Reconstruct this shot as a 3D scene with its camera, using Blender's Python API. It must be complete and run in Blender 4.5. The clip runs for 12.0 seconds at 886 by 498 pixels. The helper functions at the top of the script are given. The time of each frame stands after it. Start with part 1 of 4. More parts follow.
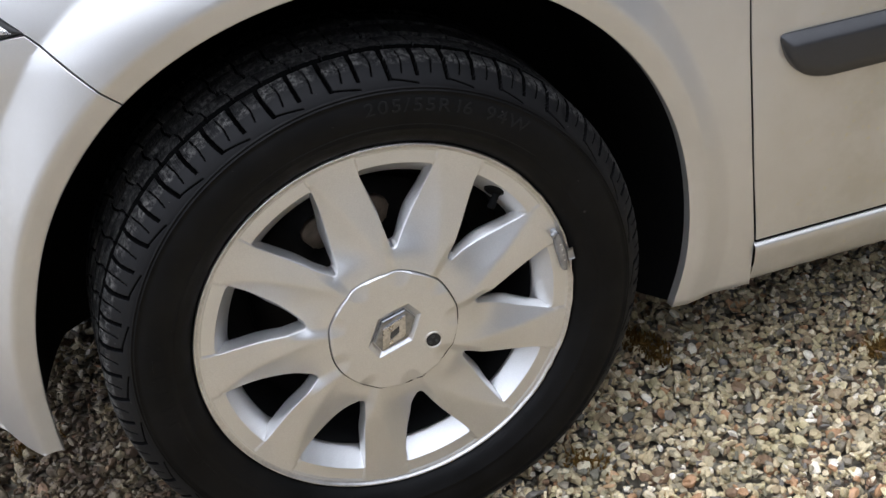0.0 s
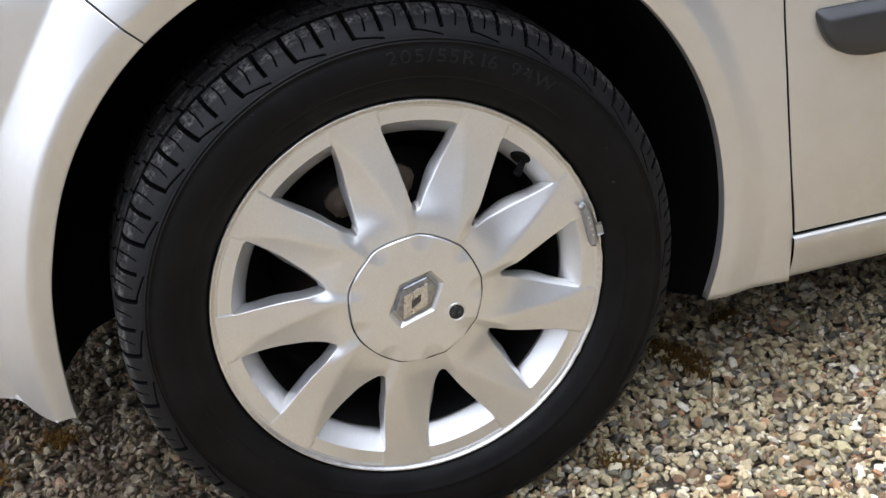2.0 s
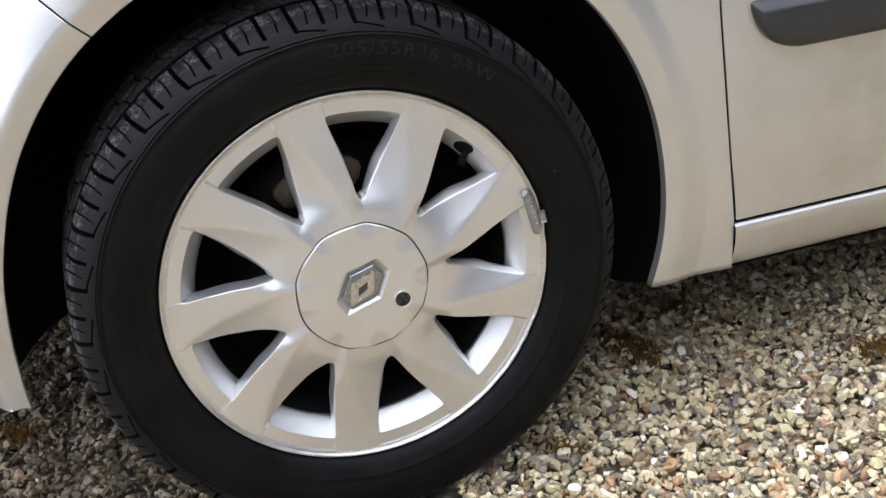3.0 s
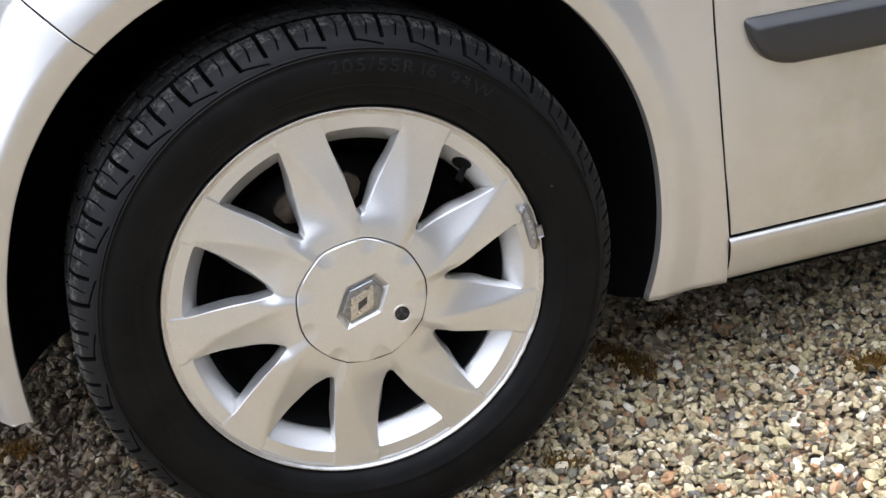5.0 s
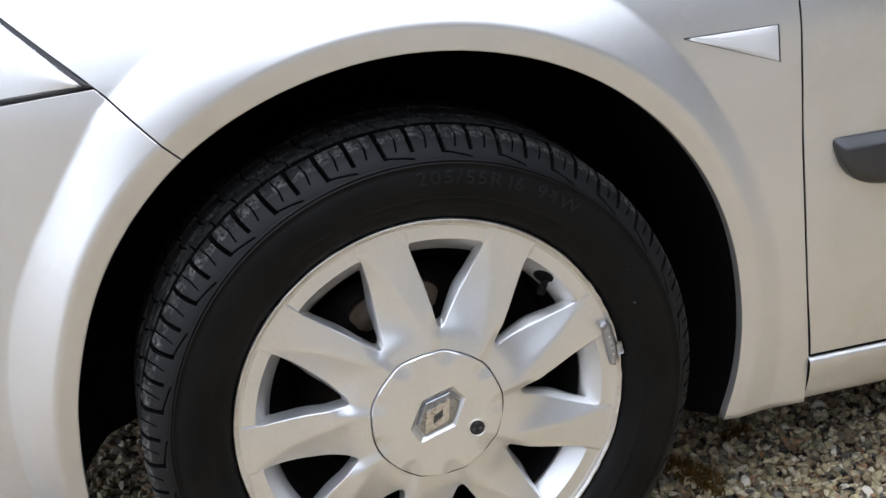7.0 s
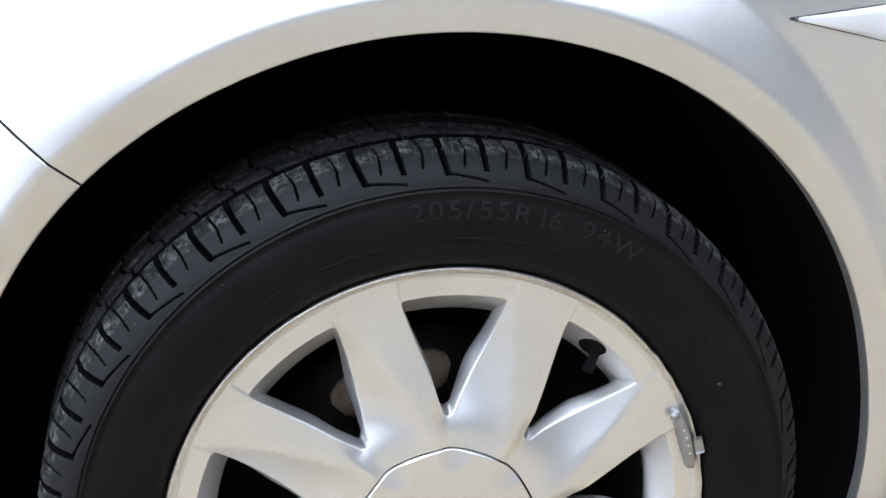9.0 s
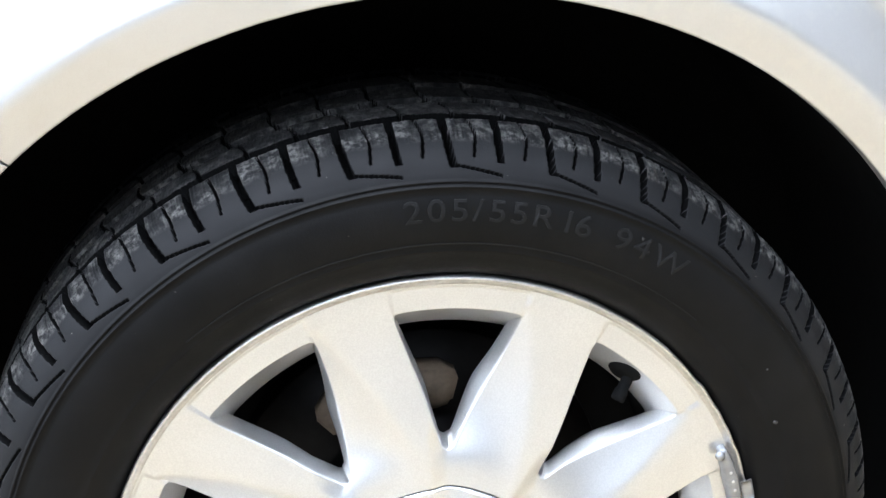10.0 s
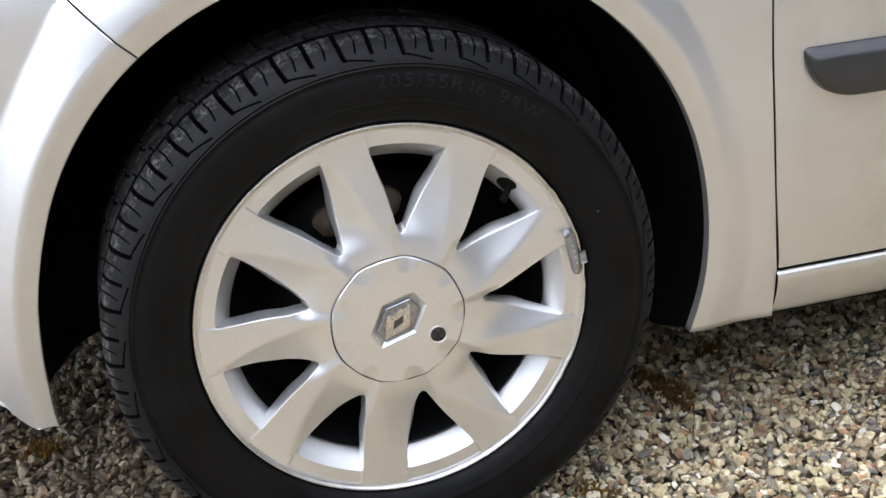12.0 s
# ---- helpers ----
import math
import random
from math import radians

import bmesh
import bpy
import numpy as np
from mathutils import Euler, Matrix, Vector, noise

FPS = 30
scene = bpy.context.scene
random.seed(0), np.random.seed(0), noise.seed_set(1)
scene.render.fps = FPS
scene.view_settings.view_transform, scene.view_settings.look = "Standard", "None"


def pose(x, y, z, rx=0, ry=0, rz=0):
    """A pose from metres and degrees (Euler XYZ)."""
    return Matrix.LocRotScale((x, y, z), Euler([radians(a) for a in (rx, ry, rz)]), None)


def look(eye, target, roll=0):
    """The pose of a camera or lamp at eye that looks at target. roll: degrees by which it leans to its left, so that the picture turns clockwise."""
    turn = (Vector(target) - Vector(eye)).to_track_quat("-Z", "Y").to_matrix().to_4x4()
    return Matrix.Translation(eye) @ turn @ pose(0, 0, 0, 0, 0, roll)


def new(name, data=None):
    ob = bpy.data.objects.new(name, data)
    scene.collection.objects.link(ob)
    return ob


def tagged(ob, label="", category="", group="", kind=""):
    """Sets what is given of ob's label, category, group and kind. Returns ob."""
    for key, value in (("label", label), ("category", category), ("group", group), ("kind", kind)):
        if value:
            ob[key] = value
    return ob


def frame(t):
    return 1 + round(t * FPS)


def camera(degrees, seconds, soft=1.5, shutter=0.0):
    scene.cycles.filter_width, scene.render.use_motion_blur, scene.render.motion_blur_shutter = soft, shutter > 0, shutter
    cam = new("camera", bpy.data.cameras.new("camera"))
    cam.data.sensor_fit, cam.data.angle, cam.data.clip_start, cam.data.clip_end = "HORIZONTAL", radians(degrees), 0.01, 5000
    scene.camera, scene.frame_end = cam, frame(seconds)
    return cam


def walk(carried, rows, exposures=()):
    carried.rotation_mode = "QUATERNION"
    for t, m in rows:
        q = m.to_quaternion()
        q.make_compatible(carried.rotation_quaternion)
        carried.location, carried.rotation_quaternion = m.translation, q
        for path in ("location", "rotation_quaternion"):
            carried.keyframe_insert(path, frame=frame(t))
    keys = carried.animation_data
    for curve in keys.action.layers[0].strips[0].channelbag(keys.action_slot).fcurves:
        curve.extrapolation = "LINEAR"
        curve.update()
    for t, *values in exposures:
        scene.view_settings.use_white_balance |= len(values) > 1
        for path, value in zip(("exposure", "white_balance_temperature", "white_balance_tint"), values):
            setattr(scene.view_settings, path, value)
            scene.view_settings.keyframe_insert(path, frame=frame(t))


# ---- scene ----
cam = camera(37.33, 12.0, soft=1.5)
PATH = [
    (0, look((-0.2680, -1.1886, 1.1256), (0.0245, -0.1576, 0.4822), -6.567)),
    (0.5, look((-0.2732, -1.1882, 1.0335), (0.0282, -0.1105, 0.4766), -4.919)),
    (1, look((-0.2668, -1.2185, 0.9705), (0.0329, -0.0676, 0.4455), -5.007)),
    (1.5, look((-0.2654, -1.2357, 0.9536), (0.0179, -0.0845, 0.4203), -5.855)),
    (2, look((-0.2609, -1.2543, 0.9427), (0.0133, -0.1051, 0.4001), -6.571)),
    (2.5, look((-0.2494, -1.2775, 0.9365), (0.0295, -0.1292, 0.3948), -6.800)),
    (3, look((-0.2345, -1.3015, 0.9334), (0.0587, -0.1551, 0.3951), -6.711)),
    (3.2, look((-0.2349, -1.3103, 0.9231), (0.0558, -0.2066, 0.4135), -6.485)),
    (5, look((-0.2441, -1.3180, 0.9321), (0.0587, -0.1649, 0.4139), -6.728)),
    (5.5, look((-0.2494, -1.3148, 0.9297), (0.0476, -0.1567, 0.4191), -6.796)),
    (6, look((-0.2602, -1.2935, 0.9458), (0.0305, -0.1335, 0.4361), -6.223)),
    (6.5, look((-0.2761, -1.2762, 0.9580), (0.0174, -0.1079, 0.4693), -5.611)),
    (7, look((-0.2906, -1.2578, 0.9746), (0.0052, -0.0768, 0.5190), -5.035)),
    (7.5, look((-0.3004, -1.2442, 0.9912), (-0.0005, -0.0539, 0.5631), -4.451)),
    (7.7, look((-0.2951, -1.2445, 0.9961), (0.0088, -0.0542, 0.5708), -4.245)),
    (9.3, look((-0.0941, -0.7875, 0.8384), (0.0543, 0.3863, 0.4350), -6.345)),
    (9.5, look((-0.0784, -0.7165, 0.8317), (0.0377, 0.4567, 0.4160), -6.220)),
    (9.8, look((-0.0991, -0.6981, 0.7902), (0.0669, 0.4821, 0.4132), -5.232)),
    (10, look((-0.0614, -0.7472, 0.8461), (0.0686, 0.4045, 0.3778), -5.183)),
    (10.2, look((-0.1234, -0.8769, 0.8316), (0.1116, 0.3270, 0.4011), -4.294)),
    (10.5, look((-0.1353, -1.0920, 0.8824), (0.0931, 0.0651, 0.4682), -4.796)),
    (11, look((-0.2324, -1.2730, 0.9658), (0.0471, -0.1367, 0.5260), -4.788)),
    (11.5, look((-0.2405, -1.2524, 0.9558), (0.0222, -0.1164, 0.5054), -5.274)),
    (12, look((-0.2403, -1.2764, 0.9409), (0.0212, -0.1594, 0.4445), -4.622)),
]
EXPOSURES = [(0.0, -0.60, 6000, 14), (1.0, -0.33, 6000, 14), (2.5, -0.28, 6000, 14), (5.5, -0.18, 6000, 14), (7.5, -0.34, 5850, 13), (9.3, 0.36, 5700, 11),
             (9.8, 0.75, 5700, 10), (10.5, 0.36, 5850, 12), (11.0, -0.02, 5950, 13), (12.0, -0.14, 5950, 14)]
walk(cam, PATH, EXPOSURES)

# ---- light: a bright overcast sky and a very wide, weak sun ----
SUN_EL, SUN_AZ = 74.0, 325.0     # degrees; azimuth from +y, clockwise seen from above
world = bpy.data.worlds.new("overcast_sky")
scene.world = world
world.use_nodes = True
wn, wl = world.node_tree.nodes, world.node_tree.links
wn.clear()
sky = wn.new("ShaderNodeTexSky")
sky.sky_type, sky.sun_disc = "NISHITA", False
sky.sun_elevation, sky.sun_rotation = radians(SUN_EL), radians(SUN_AZ)
sky.dust_density = 4.0
cloud = wn.new("ShaderNodeMix")
cloud.data_type = "RGBA"
cloud.inputs["Factor"].default_value = 0.8
cloud.inputs["B"].default_value = (9.0, 9.3, 9.6, 1)
back = wn.new("ShaderNodeBackground")
back.inputs["Strength"].default_value = 0.110
wout = wn.new("ShaderNodeOutputWorld")
wl.new(sky.outputs["Color"], cloud.inputs["A"])
# overcast brightness: horizon dimmed for assumed surroundings, higher behind camera than ahead of car
way = wn.new("ShaderNodeTexCoord")
lean = wn.new("ShaderNodeVectorMath")
lean.operation = "DOT_PRODUCT"
wl.new(way.outputs["Generated"], lean.inputs[0])
lean.inputs[1].default_value = (-0.30, 0.22, 1.0)
lift = wn.new("ShaderNodeMapRange")
lift.interpolation_type = "SMOOTHSTEP"
lift.inputs["From Min"].default_value, lift.inputs["From Max"].default_value = 0.14, 0.68
lift.inputs["To Min"].default_value, lift.inputs["To Max"].default_value = 0.12, 4.1
wl.new(lean.outputs["Value"], lift.inputs["Value"])
shade = wn.new("ShaderNodeVectorMath")
shade.operation = "SCALE"
wl.new(cloud.outputs["Result"], shade.inputs[0])
wl.new(lift.outputs[0], shade.inputs["Scale"])
wl.new(shade.outputs["Vector"], back.inputs["Color"])
wl.new(back.outputs["Background"], wout.inputs["Surface"])

sun_data = bpy.data.lights.new("sun", "SUN")
sun_data.energy, sun_data.angle, sun_data.color = 3.0, radians(44), (1.0, 0.97, 0.93)
sun = new("sun", sun_data)
_el, _az = radians(SUN_EL), radians(SUN_AZ)
_to = Vector((math.sin(_az) * math.cos(_el), math.cos(_az) * math.cos(_el), math.sin(_el)))
sun.matrix_world = look(_to * 20, (0, 0, 0))


# ---- materials ----
def material(name):
    m = bpy.data.materials.new(name)
    m.use_nodes = True
    m.node_tree.nodes.clear()
    n, l = m.node_tree.nodes, m.node_tree.links
    bsdf = n.new("ShaderNodeBsdfPrincipled")
    out = n.new("ShaderNodeOutputMaterial")
    l.new(bsdf.outputs["BSDF"], out.inputs["Surface"])
    return m, n, l, bsdf


def noise_tex(n, l, scale, detail=4.0, rough=0.55, coords=None):
    t = n.new("ShaderNodeTexNoise")
    t.inputs["Scale"].default_value, t.inputs["Detail"].default_value = scale, detail
    t.inputs["Roughness"].default_value = rough
    if coords is None:
        coords = n.new("ShaderNodeTexCoord").outputs["Object"]
    l.new(coords, t.inputs["Vector"])
    return t.outputs["Fac"]


def ramp(n, l, fac, stops, linear=True):
    r = n.new("ShaderNodeValToRGB")
    r.color_ramp.interpolation = "EASE" if linear else "CONSTANT"
    e = r.color_ramp.elements
    while len(e) < len(stops):
        e.new(0.5)
    for k, (p, c) in enumerate(stops):
        e[k].position = p
        e[k].color = (*c, 1) if isinstance(c, tuple) else (c, c, c, 1)
    l.new(fac, r.inputs["Fac"])
    return r.outputs["Color"]


def mixed(n, l, fac, a, b, mode="MIX"):
    x = n.new("ShaderNodeMix")
    x.data_type, x.blend_type = "RGBA", mode
    for v, key in ((fac, "Factor"), (a, "A"), (b, "B")):
        if isinstance(v, (int, float)):
            x.inputs[key].default_value = v if key == "Factor" else (v, v, v, 1)
        elif isinstance(v, tuple):
            x.inputs[key].default_value = (*v, 1)
        else:
            l.new(v, x.inputs[key])
    return x.outputs["Result"]


def bump(n, l, bsdf, height, strength=0.3, distance=0.001):
    b = n.new("ShaderNodeBump")
    b.inputs["Strength"].default_value, b.inputs["Distance"].default_value = strength, distance
    l.new(height, b.inputs["Height"])
    l.new(b.outputs["Normal"], bsdf.inputs["Normal"])


def radial(n, l):
    """Distance from the wheel's axle, from the object's own coordinates."""
    xyz = n.new("ShaderNodeSeparateXYZ")
    l.new(n.new("ShaderNodeTexCoord").outputs["Object"], xyz.inputs[0])
    flat = n.new("ShaderNodeCombineXYZ")
    l.new(xyz.outputs["X"], flat.inputs["X"])
    l.new(xyz.outputs["Z"], flat.inputs["Z"])
    length = n.new("ShaderNodeVectorMath")
    length.operation = "LENGTH"
    l.new(flat.outputs[0], length.inputs[0])
    return length.outputs["Value"]


def spread(n, l, value, lo, hi):
    r = n.new("ShaderNodeMapRange")
    r.inputs["From Min"].default_value, r.inputs["From Max"].default_value = lo, hi
    l.new(value, r.inputs["Value"])
    return r.outputs["Result"]


def plain(name, color, rough, metal=0.0, grain=60.0, vary=0.12, relief=0.15, spec=0.5, coat=0.0):
    m, n, l, b = material(name)
    dark = tuple(c * (1 - vary) for c in color)
    light = tuple(min(1, c * (1 + vary)) for c in color)
    big = noise_tex(n, l, grain * 0.12)
    fine = noise_tex(n, l, grain)
    both = mixed(n, l, 0.5, big, fine)
    l.new(ramp(n, l, both, [(0.3, dark), (0.7, light)]), b.inputs["Base Color"])
    l.new(ramp(n, l, big, [(0.3, max(0.02, rough - 0.06)), (0.7, min(1, rough + 0.06))]), b.inputs["Roughness"])
    b.inputs["Metallic"].default_value = metal
    b.inputs["Specular IOR Level"].default_value = spec
    b.inputs["Coat Weight"].default_value = coat
    b.inputs["Coat Roughness"].default_value = 0.08
    bump(n, l, b, fine, relief, 0.0006)
    return m


def paint_material():
    """Silver metallic car paint under clear coat, with dust and dried splashes on it."""
    m, n, l, b = material("silver_paint")
    flake = n.new("ShaderNodeTexVoronoi")
    flake.inputs["Scale"].default_value = 2600
    l.new(n.new("ShaderNodeTexCoord").outputs["Object"], flake.inputs["Vector"])
    base = ramp(n, l, flake.outputs["Distance"], [(0.0, (0.605, 0.600, 0.588)), (0.8, (0.685, 0.68, 0.668))])
    dust = ramp(n, l, noise_tex(n, l, 9, 6, 0.65), [(0.35, 0.0), (0.85, 0.30)])
    col = mixed(n, l, dust, base, (0.50, 0.475, 0.42))
    drips = ramp(n, l, noise_tex(n, l, 95, 3, 0.6), [(0.53, 0.0), (0.66, 0.5)])
    where = ramp(n, l, noise_tex(n, l, 4, 3, 0.6), [(0.42, 0.0), (0.60, 1.0)])
    col = mixed(n, l, mixed(n, l, 1.0, drips, where, "MULTIPLY"), col, (0.69, 0.68, 0.645))
    algae = ramp(n, l, noise_tex(n, l, 150, 2, 0.5), [(0.655, 0.0), (0.70, 0.55)])
    low = n.new("ShaderNodeSeparateXYZ")
    l.new(n.new("ShaderNodeTexCoord").outputs["Object"], low.inputs[0])
    behind = spread(n, l, low.outputs["X"], 0.45, 0.62)
    # dusty film on the door, deepened to stand for its dim reflections
    dimming_film = ramp(n, l, noise_tex(n, l, 14, 5, 0.65), [(0.3, 0.20), (0.7, 0.48)])
    col = mixed(n, l, mixed(n, l, 1.0, dimming_film, behind, "MULTIPLY"), col, (0.40, 0.385, 0.30))
    col = mixed(n, l, mixed(n, l, 1.0, algae, behind, "MULTIPLY"), col, (0.62, 0.58, 0.36))
    l.new(col, b.inputs["Base Color"])
    b.inputs["Metallic"].default_value = 0.72
    b.inputs["Roughness"].default_value = 0.38
    b.inputs["Coat Weight"].default_value = 0.35
    b.inputs["Coat Roughness"].default_value = 0.14
    return m


def alloy_material():
    """Painted silver alloy with brake dust and small chips."""
    m, n, l, b = material("silver_alloy")
    fine = noise_tex(n, l, 900, 2)
    dust = ramp(n, l, noise_tex(n, l, 17, 5, 0.6), [(0.3, 0.0), (0.85, 0.22)])
    base = ramp(n, l, fine, [(0.3, (0.70, 0.70, 0.695)), (0.7, (0.77, 0.77, 0.765))])
    col = mixed(n, l, dust, base, (0.58, 0.57, 0.545))
    l.new(col, b.inputs["Base Color"])
    b.inputs["Metallic"].default_value = 0.88
    b.inputs["Roughness"].default_value = 0.42
    b.inputs["Coat Weight"].default_value = 0.35
    b.inputs["Coat Roughness"].default_value = 0.15
    bump(n, l, b, fine, 0.02, 0.0004)
    return m


def rubber_material():
    """Black tyre rubber; gravel dust clings to the worn tread."""
    m, n, l, b = material("tyre_rubber")
    r = radial(n, l)
    worn = spread(n, l, r, 0.3070, 0.3105)
    grit = ramp(n, l, noise_tex(n, l, 190, 5, 0.7), [(0.40, 0.0), (0.68, 1.0)])
    blot = ramp(n, l, noise_tex(n, l, 60, 4, 0.6), [(0.35, 0.15), (0.6, 1.0)])
    across = n.new("ShaderNodeSeparateXYZ")
    l.new(n.new("ShaderNodeTexCoord").outputs["Object"], across.inputs[0])
    rib = ramp(n, l, across.outputs["Y"], [(0.030, 1.0), (0.044, 0.65)])
    dirt = mixed(n, l, 1.0, mixed(n, l, 1.0, mixed(n, l, 1.0, grit, blot, "MULTIPLY"), worn, "MULTIPLY"), rib, "MULTIPLY")
    wash = ramp(n, l, noise_tex(n, l, 18, 5, 0.6), [(0.3, (0.0032, 0.0031, 0.0031)), (0.75, (0.0066, 0.0064, 0.0064))])
    # the shoulder's sky sheen is put in as a lighter base colour
    shoulder = spread(n, l, r, 0.288, 0.292)
    base = mixed(n, l, shoulder, wash, (0.0115, 0.0115, 0.0120))
    col = mixed(n, l, dirt, base, (0.155, 0.15, 0.14))
    specks = ramp(n, l, noise_tex(n, l, 330, 1, 0.5), [(0.80, 0.0), (0.83, 0.5)])
    col = mixed(n, l, specks, col, (0.20, 0.19, 0.17))
    l.new(col, b.inputs["Base Color"])
    l.new(ramp(n, l, noise_tex(n, l, 40), [(0.3, 0.42), (0.7, 0.58)]), b.inputs["Roughness"])
    b.inputs["Specular IOR Level"].default_value = 0.13
    bump(n, l, b, noise_tex(n, l, 700, 4, 0.7), 0.25, 0.0006)
    return m


def stone_material(by_object):
    """River gravel: cream, buff, grey, rust and white pebbles."""
    m, n, l, b = material("pebble" if by_object else "gravel")
    if by_object:
        rnd = n.new("ShaderNodeObjectInfo").outputs["Random"]
    else:
        rnd = n.new("ShaderNodeNewGeometry").outputs["Random Per Island"]
    tint = ramp(n, l, rnd, [(0.0, (0.326, 0.246, 0.143)), (0.09, (0.525, 0.424, 0.248)), (0.20, (0.326, 0.281, 0.184)),
                            (0.30, (0.651, 0.552, 0.350)), (0.41, (0.158, 0.143, 0.120)), (0.48, (0.462, 0.374, 0.230)),
                            (0.58, (0.441, 0.256, 0.133)), (0.64, (0.231, 0.197, 0.143)), (0.71, (0.693, 0.601, 0.423)),
                            (0.80, (0.210, 0.133, 0.078)), (0.87, (0.546, 0.463, 0.267)), (0.955, (0.840, 0.768, 0.626))], False)
    veins = ramp(n, l, noise_tex(n, l, 130, 5, 0.7), [(0.25, 0.72), (0.75, 1.42)])
    col = mixed(n, l, 1.0, tint, veins, "MULTIPLY")
    algae = ramp(n, l, noise_tex(n, l, 7, 4, 0.6), [(0.50, 0.0), (0.72, 0.35)])
    col = mixed(n, l, algae, col, (0.30, 0.29, 0.15))
    # brown leaf mould and moss in front of the wheel, bumper's shade painted in
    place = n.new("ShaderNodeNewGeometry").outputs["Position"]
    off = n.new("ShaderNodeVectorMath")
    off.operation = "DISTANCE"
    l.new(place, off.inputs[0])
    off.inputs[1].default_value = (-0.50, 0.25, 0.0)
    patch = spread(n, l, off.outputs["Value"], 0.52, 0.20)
    mould_and_shade = mixed(n, l, 1.0, patch, ramp(n, l, noise_tex(n, l, 22, 5, 0.7, place), [(0.35, 0.45), (0.6, 0.9)]), "MULTIPLY")
    col = mixed(n, l, mould_and_shade, col, (0.075, 0.049, 0.031))
    l.new(col, b.inputs["Base Color"])
    l.new(ramp(n, l, noise_tex(n, l, 60), [(0.3, 0.42), (0.7, 0.72)]), b.inputs["Roughness"])
    bump(n, l, b, noise_tex(n, l, 420, 4, 0.7), 0.35, 0.001)
    return m


def ground_material():
    m, n, l, b = material("gravel_bed")
    cell = n.new("ShaderNodeTexVoronoi")
    cell.inputs["Scale"].default_value = 55
    l.new(n.new("ShaderNodeTexCoord").outputs["Object"], cell.inputs["Vector"])
    sep = n.new("ShaderNodeSeparateColor")
    l.new(cell.outputs["Color"], sep.inputs[0])
    tint = ramp(n, l, sep.outputs[0], [(0.0, (0.26, 0.23, 0.17)), (0.3, (0.44, 0.40, 0.30)), (0.55, (0.33, 0.30, 0.23)),
                                       (0.75, (0.34, 0.23, 0.15)), (0.9, (0.52, 0.47, 0.37))], False)
    dirt = ramp(n, l, cell.outputs["Distance"], [(0.2, 1.0), (0.7, 0.3)])
    l.new(mixed(n, l, 1.0, tint, dirt, "MULTIPLY"), b.inputs["Base Color"])
    b.inputs["Roughness"].default_value = 0.85
    inv = ramp(n, l, cell.outputs["Distance"], [(0.0, 1.0), (0.7, 0.0)])
    bump(n, l, b, inv, 0.8, 0.012)
    return m


def glass_material(name, rough=0.05):
    m, n, l, b = material(name)
    b.inputs["Base Color"].default_value = (0.97, 0.98, 0.98, 1)
    b.inputs["Transmission Weight"].default_value = 0.85
    b.inputs["Roughness"].default_value = rough
    b.inputs["IOR"].default_value = 1.49
    bump(n, l, b, noise_tex(n, l, 30), 0.03, 0.0005)
    return m


PAINT = paint_material()
ALLOY = alloy_material()
RUBBER = rubber_material()
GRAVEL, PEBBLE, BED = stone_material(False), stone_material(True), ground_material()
MACHINED = plain("worn_bright_alloy", (0.66, 0.645, 0.62), 0.36, 0.9, 300, 0.15, 0.4)
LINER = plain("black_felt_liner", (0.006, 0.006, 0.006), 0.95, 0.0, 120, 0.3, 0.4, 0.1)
SEAL = plain("black_seal", (0.012, 0.012, 0.013), 0.55, 0.0, 90, 0.2, 0.1)
TRIM = plain("grey_grained_plastic", (0.024, 0.024, 0.025), 0.38, 0.0, 420, 0.15, 0.08, 0.6)
LEAD = plain("dull_grey_weight", (0.34, 0.34, 0.34), 0.45, 0.7, 160, 0.2, 0.3)
CHROME = plain("dirty_chrome", (0.29, 0.30, 0.32), 0.30, 1.0, 200, 0.25, 0.15)
WORN_CHROME = plain("worn_chrome", (0.55, 0.54, 0.535), 0.26, 1.0, 260, 0.3, 0.3)
DARK_INSET = plain("dark_inset", (0.07, 0.068, 0.066), 0.4, 0.5, 200, 0.2, 0.1)
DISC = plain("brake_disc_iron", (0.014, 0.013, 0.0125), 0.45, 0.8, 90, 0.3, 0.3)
RUST = plain("tan_rusty_iron", (0.30, 0.23, 0.165), 0.7, 0.2, 120, 0.35, 0.5)
INTERIOR_SHADE = plain("shaded_wheel_interior", (0.008, 0.008, 0.008), 0.8, 0.0, 90, 0.3, 0.3, 0.2)
MOSS = plain("rusty_moss", (0.150, 0.085, 0.022), 0.95, 0.0, 300, 0.5, 0.8, 0.1)
MUD = plain("dried_mud", (0.035, 0.033, 0.03), 0.9, 0.0, 500, 0.3, 0.6)
LENS = glass_material("clear_lens")
REFLECTOR = plain("silver_reflector", (0.74, 0.74, 0.74), 0.45, 0.35, 80, 0.06, 0.05)
# near-black colour that paints the shade inside the tread slots
GROOVE_SHADE = plain("shaded_groove_rubber", (0.0022, 0.0022, 0.0023), 0.8, 0.0, 300, 0.2, 0.1, 0.04)
MARK = plain("raised_rubber_lettering", (0.0085, 0.0085, 0.0085), 0.58, 0.0, 300, 0.2, 0.2, 0.2)


